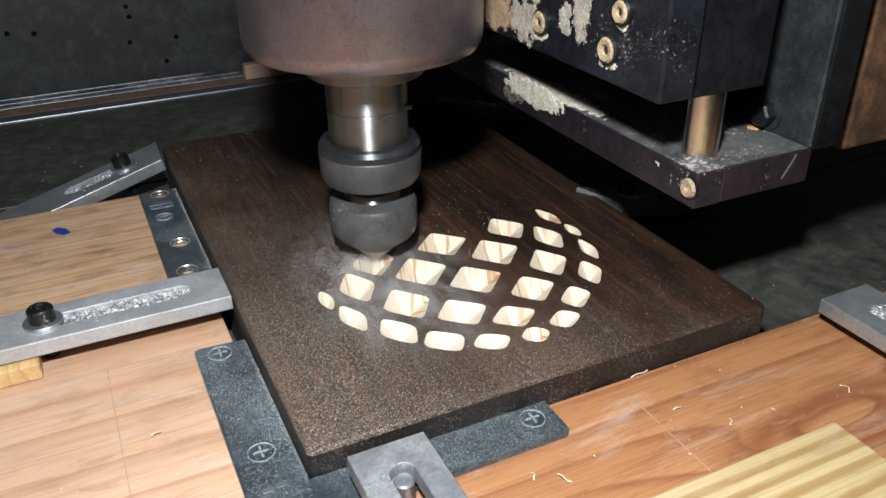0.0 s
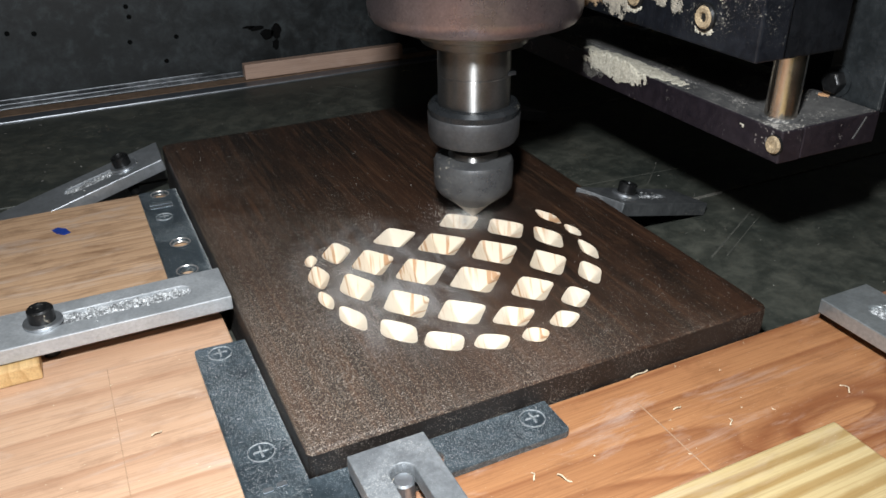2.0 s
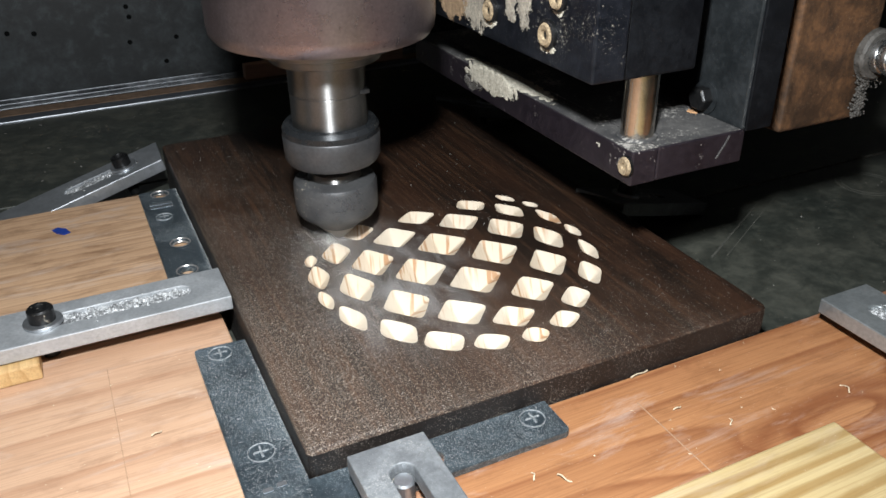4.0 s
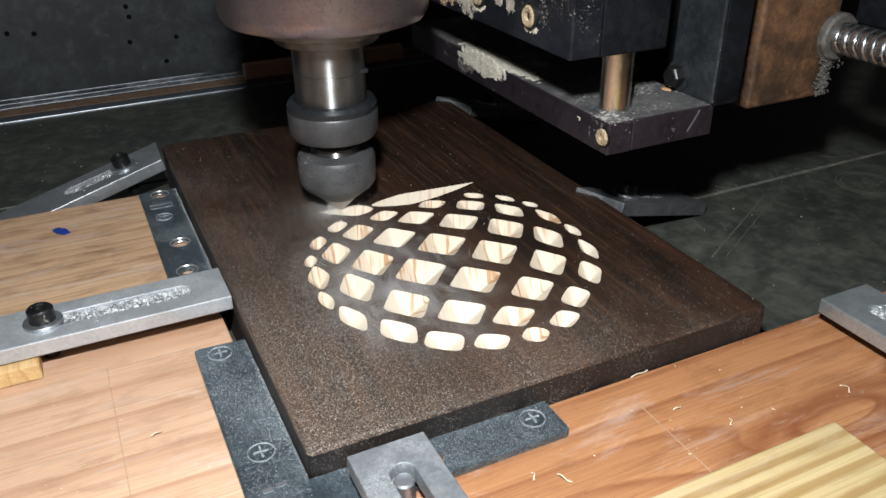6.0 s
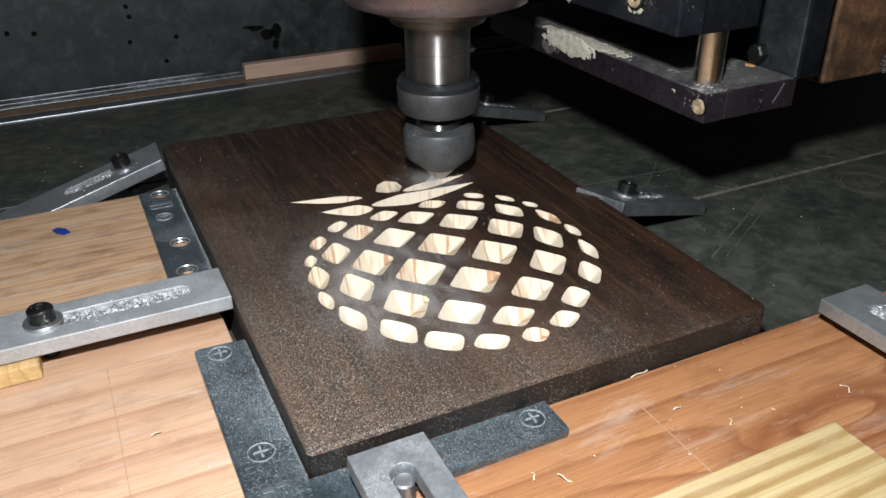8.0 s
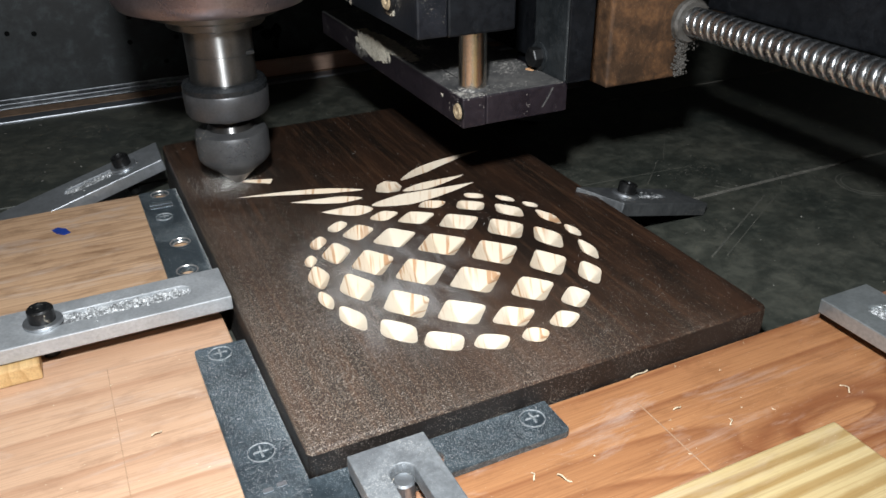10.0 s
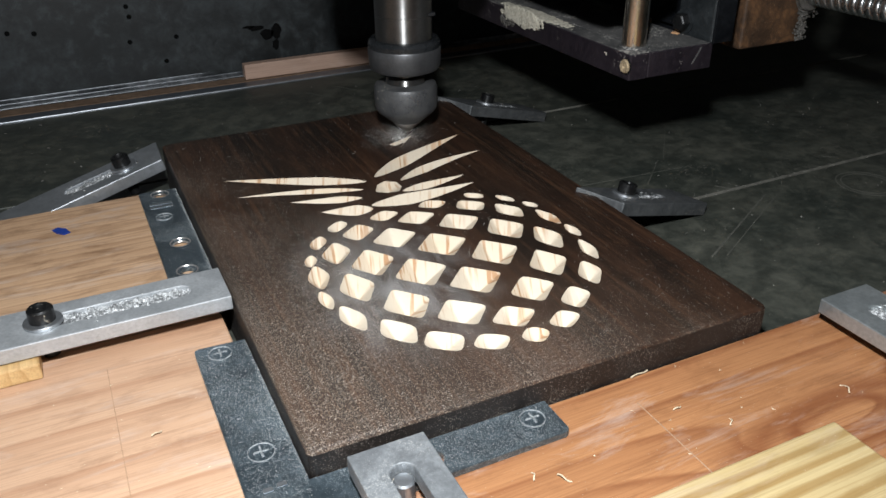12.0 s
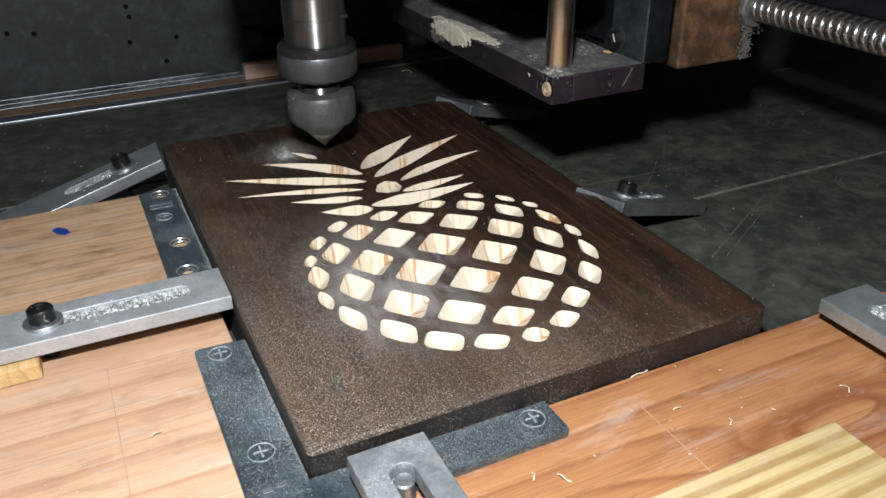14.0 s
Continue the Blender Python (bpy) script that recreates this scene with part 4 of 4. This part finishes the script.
def crust(parent, rng, c, spread, thick=0.0006, mat=None, label="caked pale sawdust", up=False, cut=0.42, ragged=1.0):
    """Caked sawdust: a ragged lumpy patch on an upright face (normal -x) or, with up, on a top face."""
    bm = bmesh.new()
    o = Vector((rng.uniform(0, 50), rng.uniform(0, 50), rng.uniform(0, 50)))
    step = max(0.00016, max(spread[1], spread[2] if not up else spread[0]) / 64)
    su, sv = spread[1] * 2.2, (spread[0] if up else spread[2]) * 2.2
    nu, nv = int(2 * su / step), int(2 * sv / step)
    grid, hs = {}, {}
    for a in range(nu + 1):
        for b in range(nv + 1):
            u, v = -su + a * step, -sv + b * step
            p = Vector((u * 900, v * 900, 0)) + o
            h = 1.0 - (u / su) ** 2 - (v / sv) ** 2 + 0.55 * noise.noise(p * 0.30) + ragged * (0.40 * noise.noise(p * 1.3) + 0.40 * noise.noise(p * 4.1)) - cut
            hs[a, b] = h
            t = thick * (0.35 + 0.65 * min(1.0, max(0.0, h))) * (1 + 0.2 * noise.noise(p * 2)) if h > 0.05 else -0.0001
            grid[a, b] = (Vector((c[0] + v, c[1] + u, c[2] + t)) if up else Vector((c[0] - t, c[1] + u, c[2] + v)))
    made = {}
    for a in range(nu):
        for b in range(nv):
            q = ((a, b), (a + 1, b), (a + 1, b + 1), (a, b + 1))
            if max(hs[k] for k in q) > 0:
                for k in q:
                    if k not in made:
                        made[k] = bm.verts.new(grid[k])
                bm.faces.new([made[k] for k in q])
    if bm.faces:
        ob = part("caked_sawdust", bm, mat or PILE, parent, label, smooth=60)
        ob["kind"] = "stuff"


def build_carriage():
    car = thing("carriage", "black steel carriage frame with guide rod, post and ball screw", "carriage")
    zt, zb = ZB + 0.0541, ZB + 0.0422
    arm = part("arm", box(0.0727, 0.0829, -0.0878, 0.085, zb, zt), PURPLE_BAR, car, "black-purple bar", bevel=0.0006)
    part("dusty_top", box(0.0731, 0.0827, -0.0873, 0.085, zt - 0.0001, zt + 0.00025), BAR_TOP, arm, "grey dust on the bar")
    foot = part("foot_plate", box(0.0832, 0.1205, -0.0875, 0.085, zb, zt), PURPLE_BAR, car, "black-purple foot plate", bevel=0.0006)
    part("dusty_top", box(0.0835, 0.1185, -0.0870, 0.085, zt - 0.0001, zt + 0.00025), BAR_TOP, foot, "grey dust on the plate")
    rod = part("guide_rod", lathe([(0, zt), (0.0056, zt), (0.0056, zt + 0.12), (0, zt + 0.12)], 40, at=(0.0828, -0.0762, 0)), ROD, car, "bronze-tinted bright guide rod", smooth=35)
    part("rod_collar", lathe([(0.0057, zt), (0.0070, zt), (0.0068, zt + 0.0009), (0.0057, zt + 0.0012)], 36, at=(0.0828, -0.0762, 0)), BAR_TOP, rod, smooth=35)
    b = part("bolt", lathe([(0, 0), (0.0036, 0), (0.0036, -0.0006), (0.0028, -0.0010), (0, -0.0006)], 28, axis="X", at=(0.0727, -0.0852, ZB + 0.0487)), BLACK_OXIDE, car, smooth=35)
    part("packed_dust", lathe([(0.0, -0.0011), (0.0008, -0.0009), (0.0013, -0.0015), (0.0026, -0.0017), (0.0032, -0.0010), (0.0033, -0.0004)], 24, axis="X", at=(0.0727, -0.0852, ZB + 0.0487), caps=False), BRASS_DUST, b, "socket packed with sawdust", smooth=35)
    post = part("post", box(0.1182, 0.1300, -0.0880, -0.0640, zt, ZB + 0.22), POST, car, "grey dusty upright post", bevel=0.0007)
    # Thin sheet added to make the post's near face darker than its side.
    part("dark_face", box(0.1186, 0.1300, -0.0893, -0.0881, zt, ZB + 0.22), BLACK_DEEP, car, "thin dark sheet over the post's near face", bevel=0.0003)
    # Black block stands in for the dark gap between post and casting.
    part("dark_gap_fill", box(0.1302, 0.1450, -0.0640, -0.0300, zb, ZB + 0.22), BLACK_DEEP, car, bevel=0.0007)
    # gusset and bolts at the foot of the post
    for y, h, r in ((-0.0690, 0.0605, 0.0044),):
        s = part("hex_bolt", lathe([(0, 0), (r, 0), (r, -0.0042), (r * 0.85, -0.0050), (0, -0.0050)], 6, axis="X", at=(0.1182, y, ZB + h)), BLACK_OXIDE, car, "black hexagon bolt", bevel=0.0004)
        part("washer", lathe([(0, 0), (r * 1.35, 0), (r * 1.35, -0.0008), (0, -0.0008)], 28, axis="X", at=(0.1182, y, ZB + h)), POST, s)
    # Recessed black plate; its colour carries the shade of the gap here.
    part("shaded_gap_plate", box(0.1265, 0.1300, -0.0639, 0.060, zt, ZB + 0.22), BLACK_DEEP, car, "black plate darkening the shaded gap beside the post", bevel=0.0006)
    rng = random.Random(3)
    crust(foot, rng, (0.1160, -0.0665, zt + 0.0002), (0.0012, 0.0016, 0.0), thick=0.0010, mat=RUST_DUST, label="orange rust dust", up=True, cut=0.7)
    crust(post, rng, (0.1181, -0.0655, zt + 0.0035), (0.0, 0.0008, 0.0022), thick=0.0006, mat=RUST_DUST, label="orange rust dust on the post", cut=0.7)
    # scrape marks in the black paint
    for x0, lean, z0, z1 in ((0.1085, 0.0030, 0.0455, 0.0500), (0.1115, 0.0016, 0.0500, 0.0530)):
        bm = box(x0, x0 + 0.0006, -0.0878, -0.0874, ZB + z0, ZB + z1)
        for v in bm.verts:
            v.co.x += lean * (v.co.z - ZB - z0) / (z1 - z0)
        part("scrape", bm, BAR_TOP, foot, "bare scrape in the paint")
    for y0, y1, z0, z1 in ((-0.0700, -0.0694, 0.0500, 0.0512), (-0.0694, -0.0682, 0.0508, 0.0512)):
        part("scrape", box(0.0725, 0.0728, y0, y1, ZB + z0, ZB + z1), PILE, arm, "small pale chip mark")
    # sawdust drift on the bar's far part, hanging over its edge
    crust(arm, rng, (0.0778, 0.000, zt + 0.0002), (0.0026, 0.0165, 0.0), thick=0.0008, up=True, cut=0.10, label="drift of pale sawdust", ragged=0.3)
    crust(arm, rng, (0.0726, 0.008, zt - 0.0022), (0.0, 0.0115, 0.0027), thick=0.0005, cut=0.30, label="pale sawdust hanging on the bar's side", ragged=0.35)
    crust(arm, rng, (0.0726, 0.024, zt - 0.0070), (0.0, 0.0070, 0.0022), thick=0.0007, cut=0.85, mat=GREASE, label="dark crumbs along the bar's edge")
    # rusty casting, nut and ball screw
    cast = part("casting", box(0.1452, 0.1870, -0.0800, -0.020, ZB + 0.0455, ZB + 0.22), RUST, car, "rusty brown casting", bevel=0.0015, segments=3)
    sx, sz = 0.1860, ZB + 0.0703
    part("screw_nut", lathe([(0, -0.0835), (0.0086, -0.0835), (0.0094, -0.0825), (0.0094, -0.0790), (0, -0.0790)], 40, axis="Y", at=(sx, 0, sz)), GREASE, cast, "greasy dark screw nut", smooth=35)
    bm = bmesh.new()
    r0, r1, pitch, seg = 0.0056, 0.0063, 0.0042, 20
    turns = 66
    prev = None
    for k in range(turns * seg + 1):
        a = 2 * math.pi * k / seg
        y = -0.081 - pitch * k / seg
        ring = []
        for f, r in ((0.0, r1 - 0.0003), (0.06, r1), (0.66, r1), (0.73, r1 - 0.0003), (0.80, r0 - 0.0003), (0.93, r0 - 0.0003)):
            ring.append(bm.verts.new((sx + r * math.cos(a), y - pitch * f, sz + r * math.sin(a))))
        if prev:
            for q in range(5):
                bm.faces.new((prev[q], prev[q + 1], ring[q + 1], ring[q]))
        prev = ring
    part("ball_screw", bm, SCREW, car, "bright ball screw with rounded threads", smooth=50)
    # Added block: shades the table past the screw and blacks out the background.
    part("shade_block", box(0.1965, 0.2600, -0.374, -0.0790, ZB + 0.0740, ZB + 0.19), BLACK_DEEP, car, "added black block shading the table beside the ball screw", bevel=0.001)
    part("screw_core", lathe([(0, -0.082), (0.0052, -0.082), (0.0052, -0.374), (0, -0.374)], 24, axis="Y", at=(sx, 0, sz)), GREASE, car)
    bm = bmesh.new()
    for _ in range(420):
        p = Vector((0.1835 + rng.gauss(0, 0.0016), -0.0803 - rng.random() * 0.0012, ZB + 0.0465 + 0.016 * rng.random()))
        g = bmesh.ops.create_icosphere(bm, subdivisions=1, radius=rng.uniform(0.0002, 0.0007))
        for v in g["verts"]:
            v.co += p
    for _ in range(260):
        a = rng.uniform(0, 6.28)
        rr = rng.uniform(0.0084, 0.0100)
        p = Vector((sx + rr * math.cos(a), -0.0805 - rng.uniform(0, 0.003), sz + rr * math.sin(a) - rng.uniform(0, 0.004)))
        g = bmesh.ops.create_icosphere(bm, subdivisions=1, radius=rng.uniform(0.0001, 0.00035))
        for v in g["verts"]:
            v.co += p
    part("dirty_grease", bm, GREASE, cast, "dirty grease caked round the nut", smooth=60)["kind"] = "stuff"
    return car


# ---- loose sawdust and shavings ----
def build_dust():
    rng = random.Random(21)

    boxes = [(min(p[0] for p in h) - 0.0003, max(p[0] for p in h) + 0.0003, min(p[1] for p in h) - 0.0003, max(p[1] for p in h) + 0.0003, h) for h in POCKETS]

    def solid(x, y):
        if not (0.0015 < x < W - 0.0015 and 0.0015 < y < L - 0.0015):
            return False
        return not any(x0 < x < x1 and y0 < y < y1 and within((x, y), h) for x0, x1, y0, y1, h in boxes)
    bm = bmesh.new()
    for _ in range(8000):
        x, y = W * rng.random() ** 1.3, L * rng.random() ** 1.6
        if solid(x, y):
            fleck(bm, rng, x, y, ZB + 0.00002, 0.00006 + 0.00022 * rng.random() ** 3)
    # fresh dust thrown out round the cut cells
    for _ in range(10000):
        a, r = rng.uniform(0, 6.283), abs(rng.gauss(0, 1))
        x, y = 0.048 + 0.024 * r * math.cos(a) - 0.010 * rng.random(), 0.088 + 0.042 * r * math.sin(a)
        if solid(x, y):
            fleck(bm, rng, x, y, ZB + 0.00002, rng.uniform(0.00006, 0.00017))
    for _ in range(2600):
        h = POCKETS[rng.randrange(len(POCKETS))]
        p = h[rng.randrange(len(h))]
        x, y = rng.gauss(p[0], 0.0016), rng.gauss(p[1], 0.0016)
        if solid(x, y):
            fleck(bm, rng, x, y, ZB + 0.00002, rng.uniform(0.00005, 0.00014))
    ob = part("sawdust_on_panel", bm, SPECK)
    tagged(ob, "fine pale sawdust scattered over the dark panel", "sawdust", kind="stuff")
    bm = bmesh.new()
    for _ in range(9000):
        if rng.random() < 0.66:
            fleck(bm, rng, rng.uniform(-0.0170, -0.0012), rng.uniform(-0.012, 0.073), WZ + 0.0022, 0.00005 + 0.00016 * rng.random() ** 2)
        else:
            fleck(bm, rng, rng.uniform(0.033, 0.073), rng.uniform(-0.0145, -0.001), WZ + 0.0022, 0.00005 + 0.00015 * rng.random() ** 2)
    for _ in range(1500):
        fleck(bm, rng, -0.0006 - abs(rng.gauss(0, 0.0006)), rng.uniform(0.0, 0.073), WZ + 0.0022, rng.uniform(0.00006, 0.00016))
    for _ in range(1500):
        fleck(bm, rng, -0.0006 - abs(rng.gauss(0, 0.0007)), rng.uniform(0.112, 0.214), WZ + 0.0022, rng.uniform(0.00007, 0.00022))
    for _ in range(900):
        fleck(bm, rng, rng.uniform(-0.017, -0.004), rng.uniform(0.112, 0.214), WZ + 0.0022, rng.uniform(0.00007, 0.0002))
    ob = part("sawdust_on_braces", bm, SPECK_GREY)
    tagged(ob, "pale sawdust specks on the zinc braces", "sawdust", kind="stuff")
    bm = bmesh.new()
    for _ in range(300):
        x, y = rng.uniform(0.0, 0.22), rng.uniform(-0.12, -0.002)
        if x < 0.138 and y < -0.050 or 0.182 < x < 0.208 or x < 0.036:
            continue
        fleck(bm, rng, x, y, WZ + 0.0001, 0.00008 + 0.0007 * rng.random() ** 4)
    for _ in range(260):
        fleck(bm, rng, rng.uniform(-0.12, -0.02), rng.uniform(-0.06, 0.08), WZ + 0.0001, rng.uniform(0.00015, 0.0004))
    ob = part("chips_on_boards", bm, CHIP)
    tagged(ob, "pale wood chips on the fixture boards", "wood chips", kind="stuff")
    bm = bmesh.new()
    for _ in range(160):
        fleck(bm, rng, rng.uniform(0.2, 0.45), rng.gauss(0.1205, 0.0018), 0.0002, rng.uniform(0.0001, 0.0005))
    for _ in range(700):
        x, y = rng.uniform(-0.1, 0.5), rng.uniform(0.0, 0.40)
        if x < 0.17 and y < 0.262:
            continue
        fleck(bm, rng, x, y, 0.0002, rng.uniform(0.00015, 0.0006))
    ob = part("chips_on_table", bm, SPECK)
    tagged(ob, "sparse pale chips on the dark table", "wood chips", kind="stuff")
    # sawdust thrown up where the cutter works
    bm = bmesh.new()
    for _ in range(10000):
        a, r = rng.uniform(0, 6.283), abs(rng.gauss(0, 1))
        x, y = 0.0095 * r * math.cos(a) - 0.006, 0.0095 * r * math.sin(a) - 0.004
        fleck(bm, rng, x, y, 0.0001 + 0.0060 * rng.random() ** 3, rng.uniform(0.00006, 0.00015))
    spray = part("sawdust_spray", bm, POWDER)
    tagged(spray, "fine pale sawdust thrown up round the cutter tip", "sawdust", kind="stuff")
    # curled shavings
    def shaving(x, y, z, turn, length, r):
        b = bmesh.new()
        prev = None
        for k in range(15):
            a = k * 0.33
            u = -length / 2 + length * k / 14
            q = [b.verts.new((u, r * math.cos(a) + s, r + r * math.sin(a) + e)) for s, e in ((0.0, 0.0), (0.0004, 0.0), (0.0004, 0.0002), (0.0, 0.0002))]
            if prev:
                for j in range(4):
                    b.faces.new((prev[j], prev[(j + 1) % 4], q[(j + 1) % 4], q[j]))
            else:
                b.faces.new(q)
            prev = q
        b.faces.new(prev)
        o = part("wood_shaving", b, CHIP)
        o.matrix_basis = pose(x, y, z, rz=turn)
        tagged(o, "small curled pale wood shaving", "shaving", "loose shavings")
    for x, y, z, turn, length, r in ((0.1105, -0.0015, WZ + 0.0002, 15, 0.0080, 0.0005), (0.0795, -0.0500, WZ + 0.0001, 30, 0.0045, 0.0006), (0.0845, -0.0485, WZ + 0.0001, -20, 0.0050, 0.0005),
                                     (0.1205, -0.0320, WZ + 0.0001, 60, 0.0035, 0.0005), (0.0628, -0.0296, WZ + 0.0001, -50, 0.0045, 0.0005), (0.0560, -0.0250, WZ + 0.0001, 80, 0.0035, 0.0005), (0.1104, -0.0201, WZ + 0.0001, 20, 0.0035, 0.0004), (0.1643, -0.0363, WZ + 0.0001, 70, 0.0045, 0.0005), (-0.0350, 0.0391, WZ + 0.0001, 40, 0.0035, 0.0005), (0.2000, 0.3960, 0.0002, 10, 0.008, 0.0010), (0.226, 0.392, 0.0002, -10, 0.004, 0.0007)):
        shaving(x, y, z, turn, length, r)
    return spray


build_setting()
build_fixture()
build_braces()
build_clamps()
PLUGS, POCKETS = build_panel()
HEAD = build_head()
CARRIAGE = build_carriage()
SPRAY = build_dust()


def motions():
    """The tool path: the head follows it in all three ways, the carriage only over the table."""
    path = (
        (0.0,56.4,93.3,-2.0), (0.1,53.7,101.2,-2.0), (0.2,46.7,92.7,-2.0), (0.3,30.8,92.0,-2.0), (0.4,28.8,89.4,-2.0), (0.5,31.8,92.5,-0.9),
        (0.6,30.5,103.6,-2.0), (0.7,29.0,99.1,-2.0), (0.8,39.4,100.3,-2.0), (0.9,44.2,107.4,-2.0), (1.0,44.1,110.9,0.3), (1.1,37.2,105.5,-2.0),
        (1.2,63.1,107.9,-2.0), (1.3,65.6,97.9,-2.0), (1.4,73.3,107.3,-2.0), (1.5,68.0,107.8,-3.0), (1.6,66.8,107.6,-2.0), (1.7,63.1,107.9,3.5),
        (1.8,95.9,108.4,-2.0), (1.9,99.9,101.5,-2.0), (2.0,106.3,108.1,-0.7), (2.1,97.5,109.3,-2.0), (2.2,98.5,108.8,-2.0), (2.3,90.4,106.4,5.3),
        (2.4,124.7,107.3,-2.0), (2.5,124.6,110.4,-2.9), (2.6,134.8,105.7,5.7), (2.7,134.6,107.7,-2.0), (2.8,129.2,117.9,-2.0), (2.9,128.4,120.2,-1.3),
        (3.0,113.5,114.6,1.0), (3.1,105.6,120.7,-2.0), (3.2,113.5,114.9,4.9), (3.4,109,117,-2), (3.55,106,121,-2), (3.7,85,117,-2),
        (3.95,57,116,-2), (4.1,41,115,-1), (4.2,39,112,-2), (4.45,51,124,-2), (4.7,73,125,-2), (4.95,96,126,-2),
        (5.1,115,127,-2), (5.2,117,129,2), (5.3,112.5,139.0,6.5), (5.4,120.5,140.4,-2.0), (5.5,111.1,141.7,-1.6), (5.6,95.3,139.2,-2.0),
        (5.7,78.9,140.0,-2.0), (5.8,73.3,144.8,-2.0), (5.9,77.4,140.8,-2.0), (6.0,58.5,141.1,-1.8), (6.1,53.8,140.2,-2.0), (6.2,62.2,134.8,-2.0),
        (6.3,63.1,136.1,-2.0), (6.4,77.2,134.2,-2.0), (6.5,83.7,134.0,-2.1), (6.6,95.7,139.7,-2.0), (6.7,104.3,137.3,-2.0), (6.8,112.2,139.2,-2.0),
        (6.9,57.7,149.8,-3.0), (7.0,64.0,149.0,-2.5), (7.1,49.3,156.0,-2.0), (7.2,45.9,153.9,-0.7), (7.3,58.3,147.6,-2.0), (7.4,82.3,154.7,-2.0),
        (7.5,84.7,153.1,-2.9), (7.6,87.2,154.2,-2.0), (7.7,85.1,159.4,-2.0), (7.8,84.0,157.9,-2.0), (7.9,96.9,149.2,-2.0), (8.0,111.1,151.1,-2.4),
        (8.1,124.3,152.2,-0.8), (8.2,108.5,150.8,-2.2), (8.35,96,147,-2), (8.5,74,153,-1), (8.75,48,163,-2), (9.0,22,171,-1),
        (9.1,60,163,6), (9.2,95,157,-1), (9.4,118,166,-2), (9.65,143,172,-1), (9.75,90,182,6), (9.9,20,192,-1),
        (10.1,35,185,-2), (10.3,49.0,178.4,-3.0), (10.4,63.8,170.5,-2.0), (10.5,77.9,165.2,0.3), (10.6,64.3,170.2,-2.0), (10.7,49.0,178.2,-2.0),
        (10.8,36.1,187.0,-2.0), (10.9,21.1,190.5,1.5), (11.0,148.6,201.9,7.9), (11.1,138.5,198.1,-1.9), (11.2,121.9,187.6,-2.0), (11.3,107.9,179.6,-2.0),
        (11.4,91.8,171.3,-2.0), (11.5,86.2,168.8,-1.2), (11.6,101.5,175.6,-2.0), (11.7,116.9,177.3,-2.0), (11.8,131.1,193.5,-2.0), (11.9,149.3,204.3,-3.0),
        (12.0,120.0,209.9,0.2), (12.1,109.8,202.0,-2.0), (12.2,99.3,189.0,-2.0), (12.3,84.9,191.5,-3.0), (12.4,86.9,178.5,-2.0), (12.5,89.2,184.3,-3.0),
        (12.6,103.6,197.1,-2.0), (12.7,117.4,206.4,-2.0), (12.8,52.1,189.7,6.4), (12.9,62.1,193.7,-2.0), (13.0,72.5,181.7,-1.5), (13.1,82.2,178.6,-2.0),
        (13.2,71.9,181.6,-2.0), (13.3,51.7,187.6,-2.0), (13.4,41.3,202.2,1.3), (13.5,46.6,202.7,-0.0), (13.6,55.3,192.6,-2.0), (13.7,56.5,192.0,-2.0),
        (13.8,62.4,205.8,-2.0), (13.9,59.2,212.5,-2.4), (14.0,70.8,197.2,7.0),
    )
    walk(HEAD, [(t, pose(x * MM, y * MM, ZB + z * MM)) for t, x, y, z in path])
    walk(CARRIAGE, [(t, pose(x * MM, y * MM, 0)) for t, x, y, z in path])
    # the thrown dust follows the tip only while it cuts
    rows, last = [], path[0]
    for row in path:
        last = row if row[3] < 1.2 else last
        rows.append((row[0], pose(last[1] * MM, last[2] * MM, ZB + 0.0001)))
    walk(SPRAY, rows)
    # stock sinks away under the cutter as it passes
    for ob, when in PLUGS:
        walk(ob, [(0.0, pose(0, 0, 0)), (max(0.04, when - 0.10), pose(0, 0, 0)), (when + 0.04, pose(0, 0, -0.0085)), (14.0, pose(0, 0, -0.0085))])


motions()
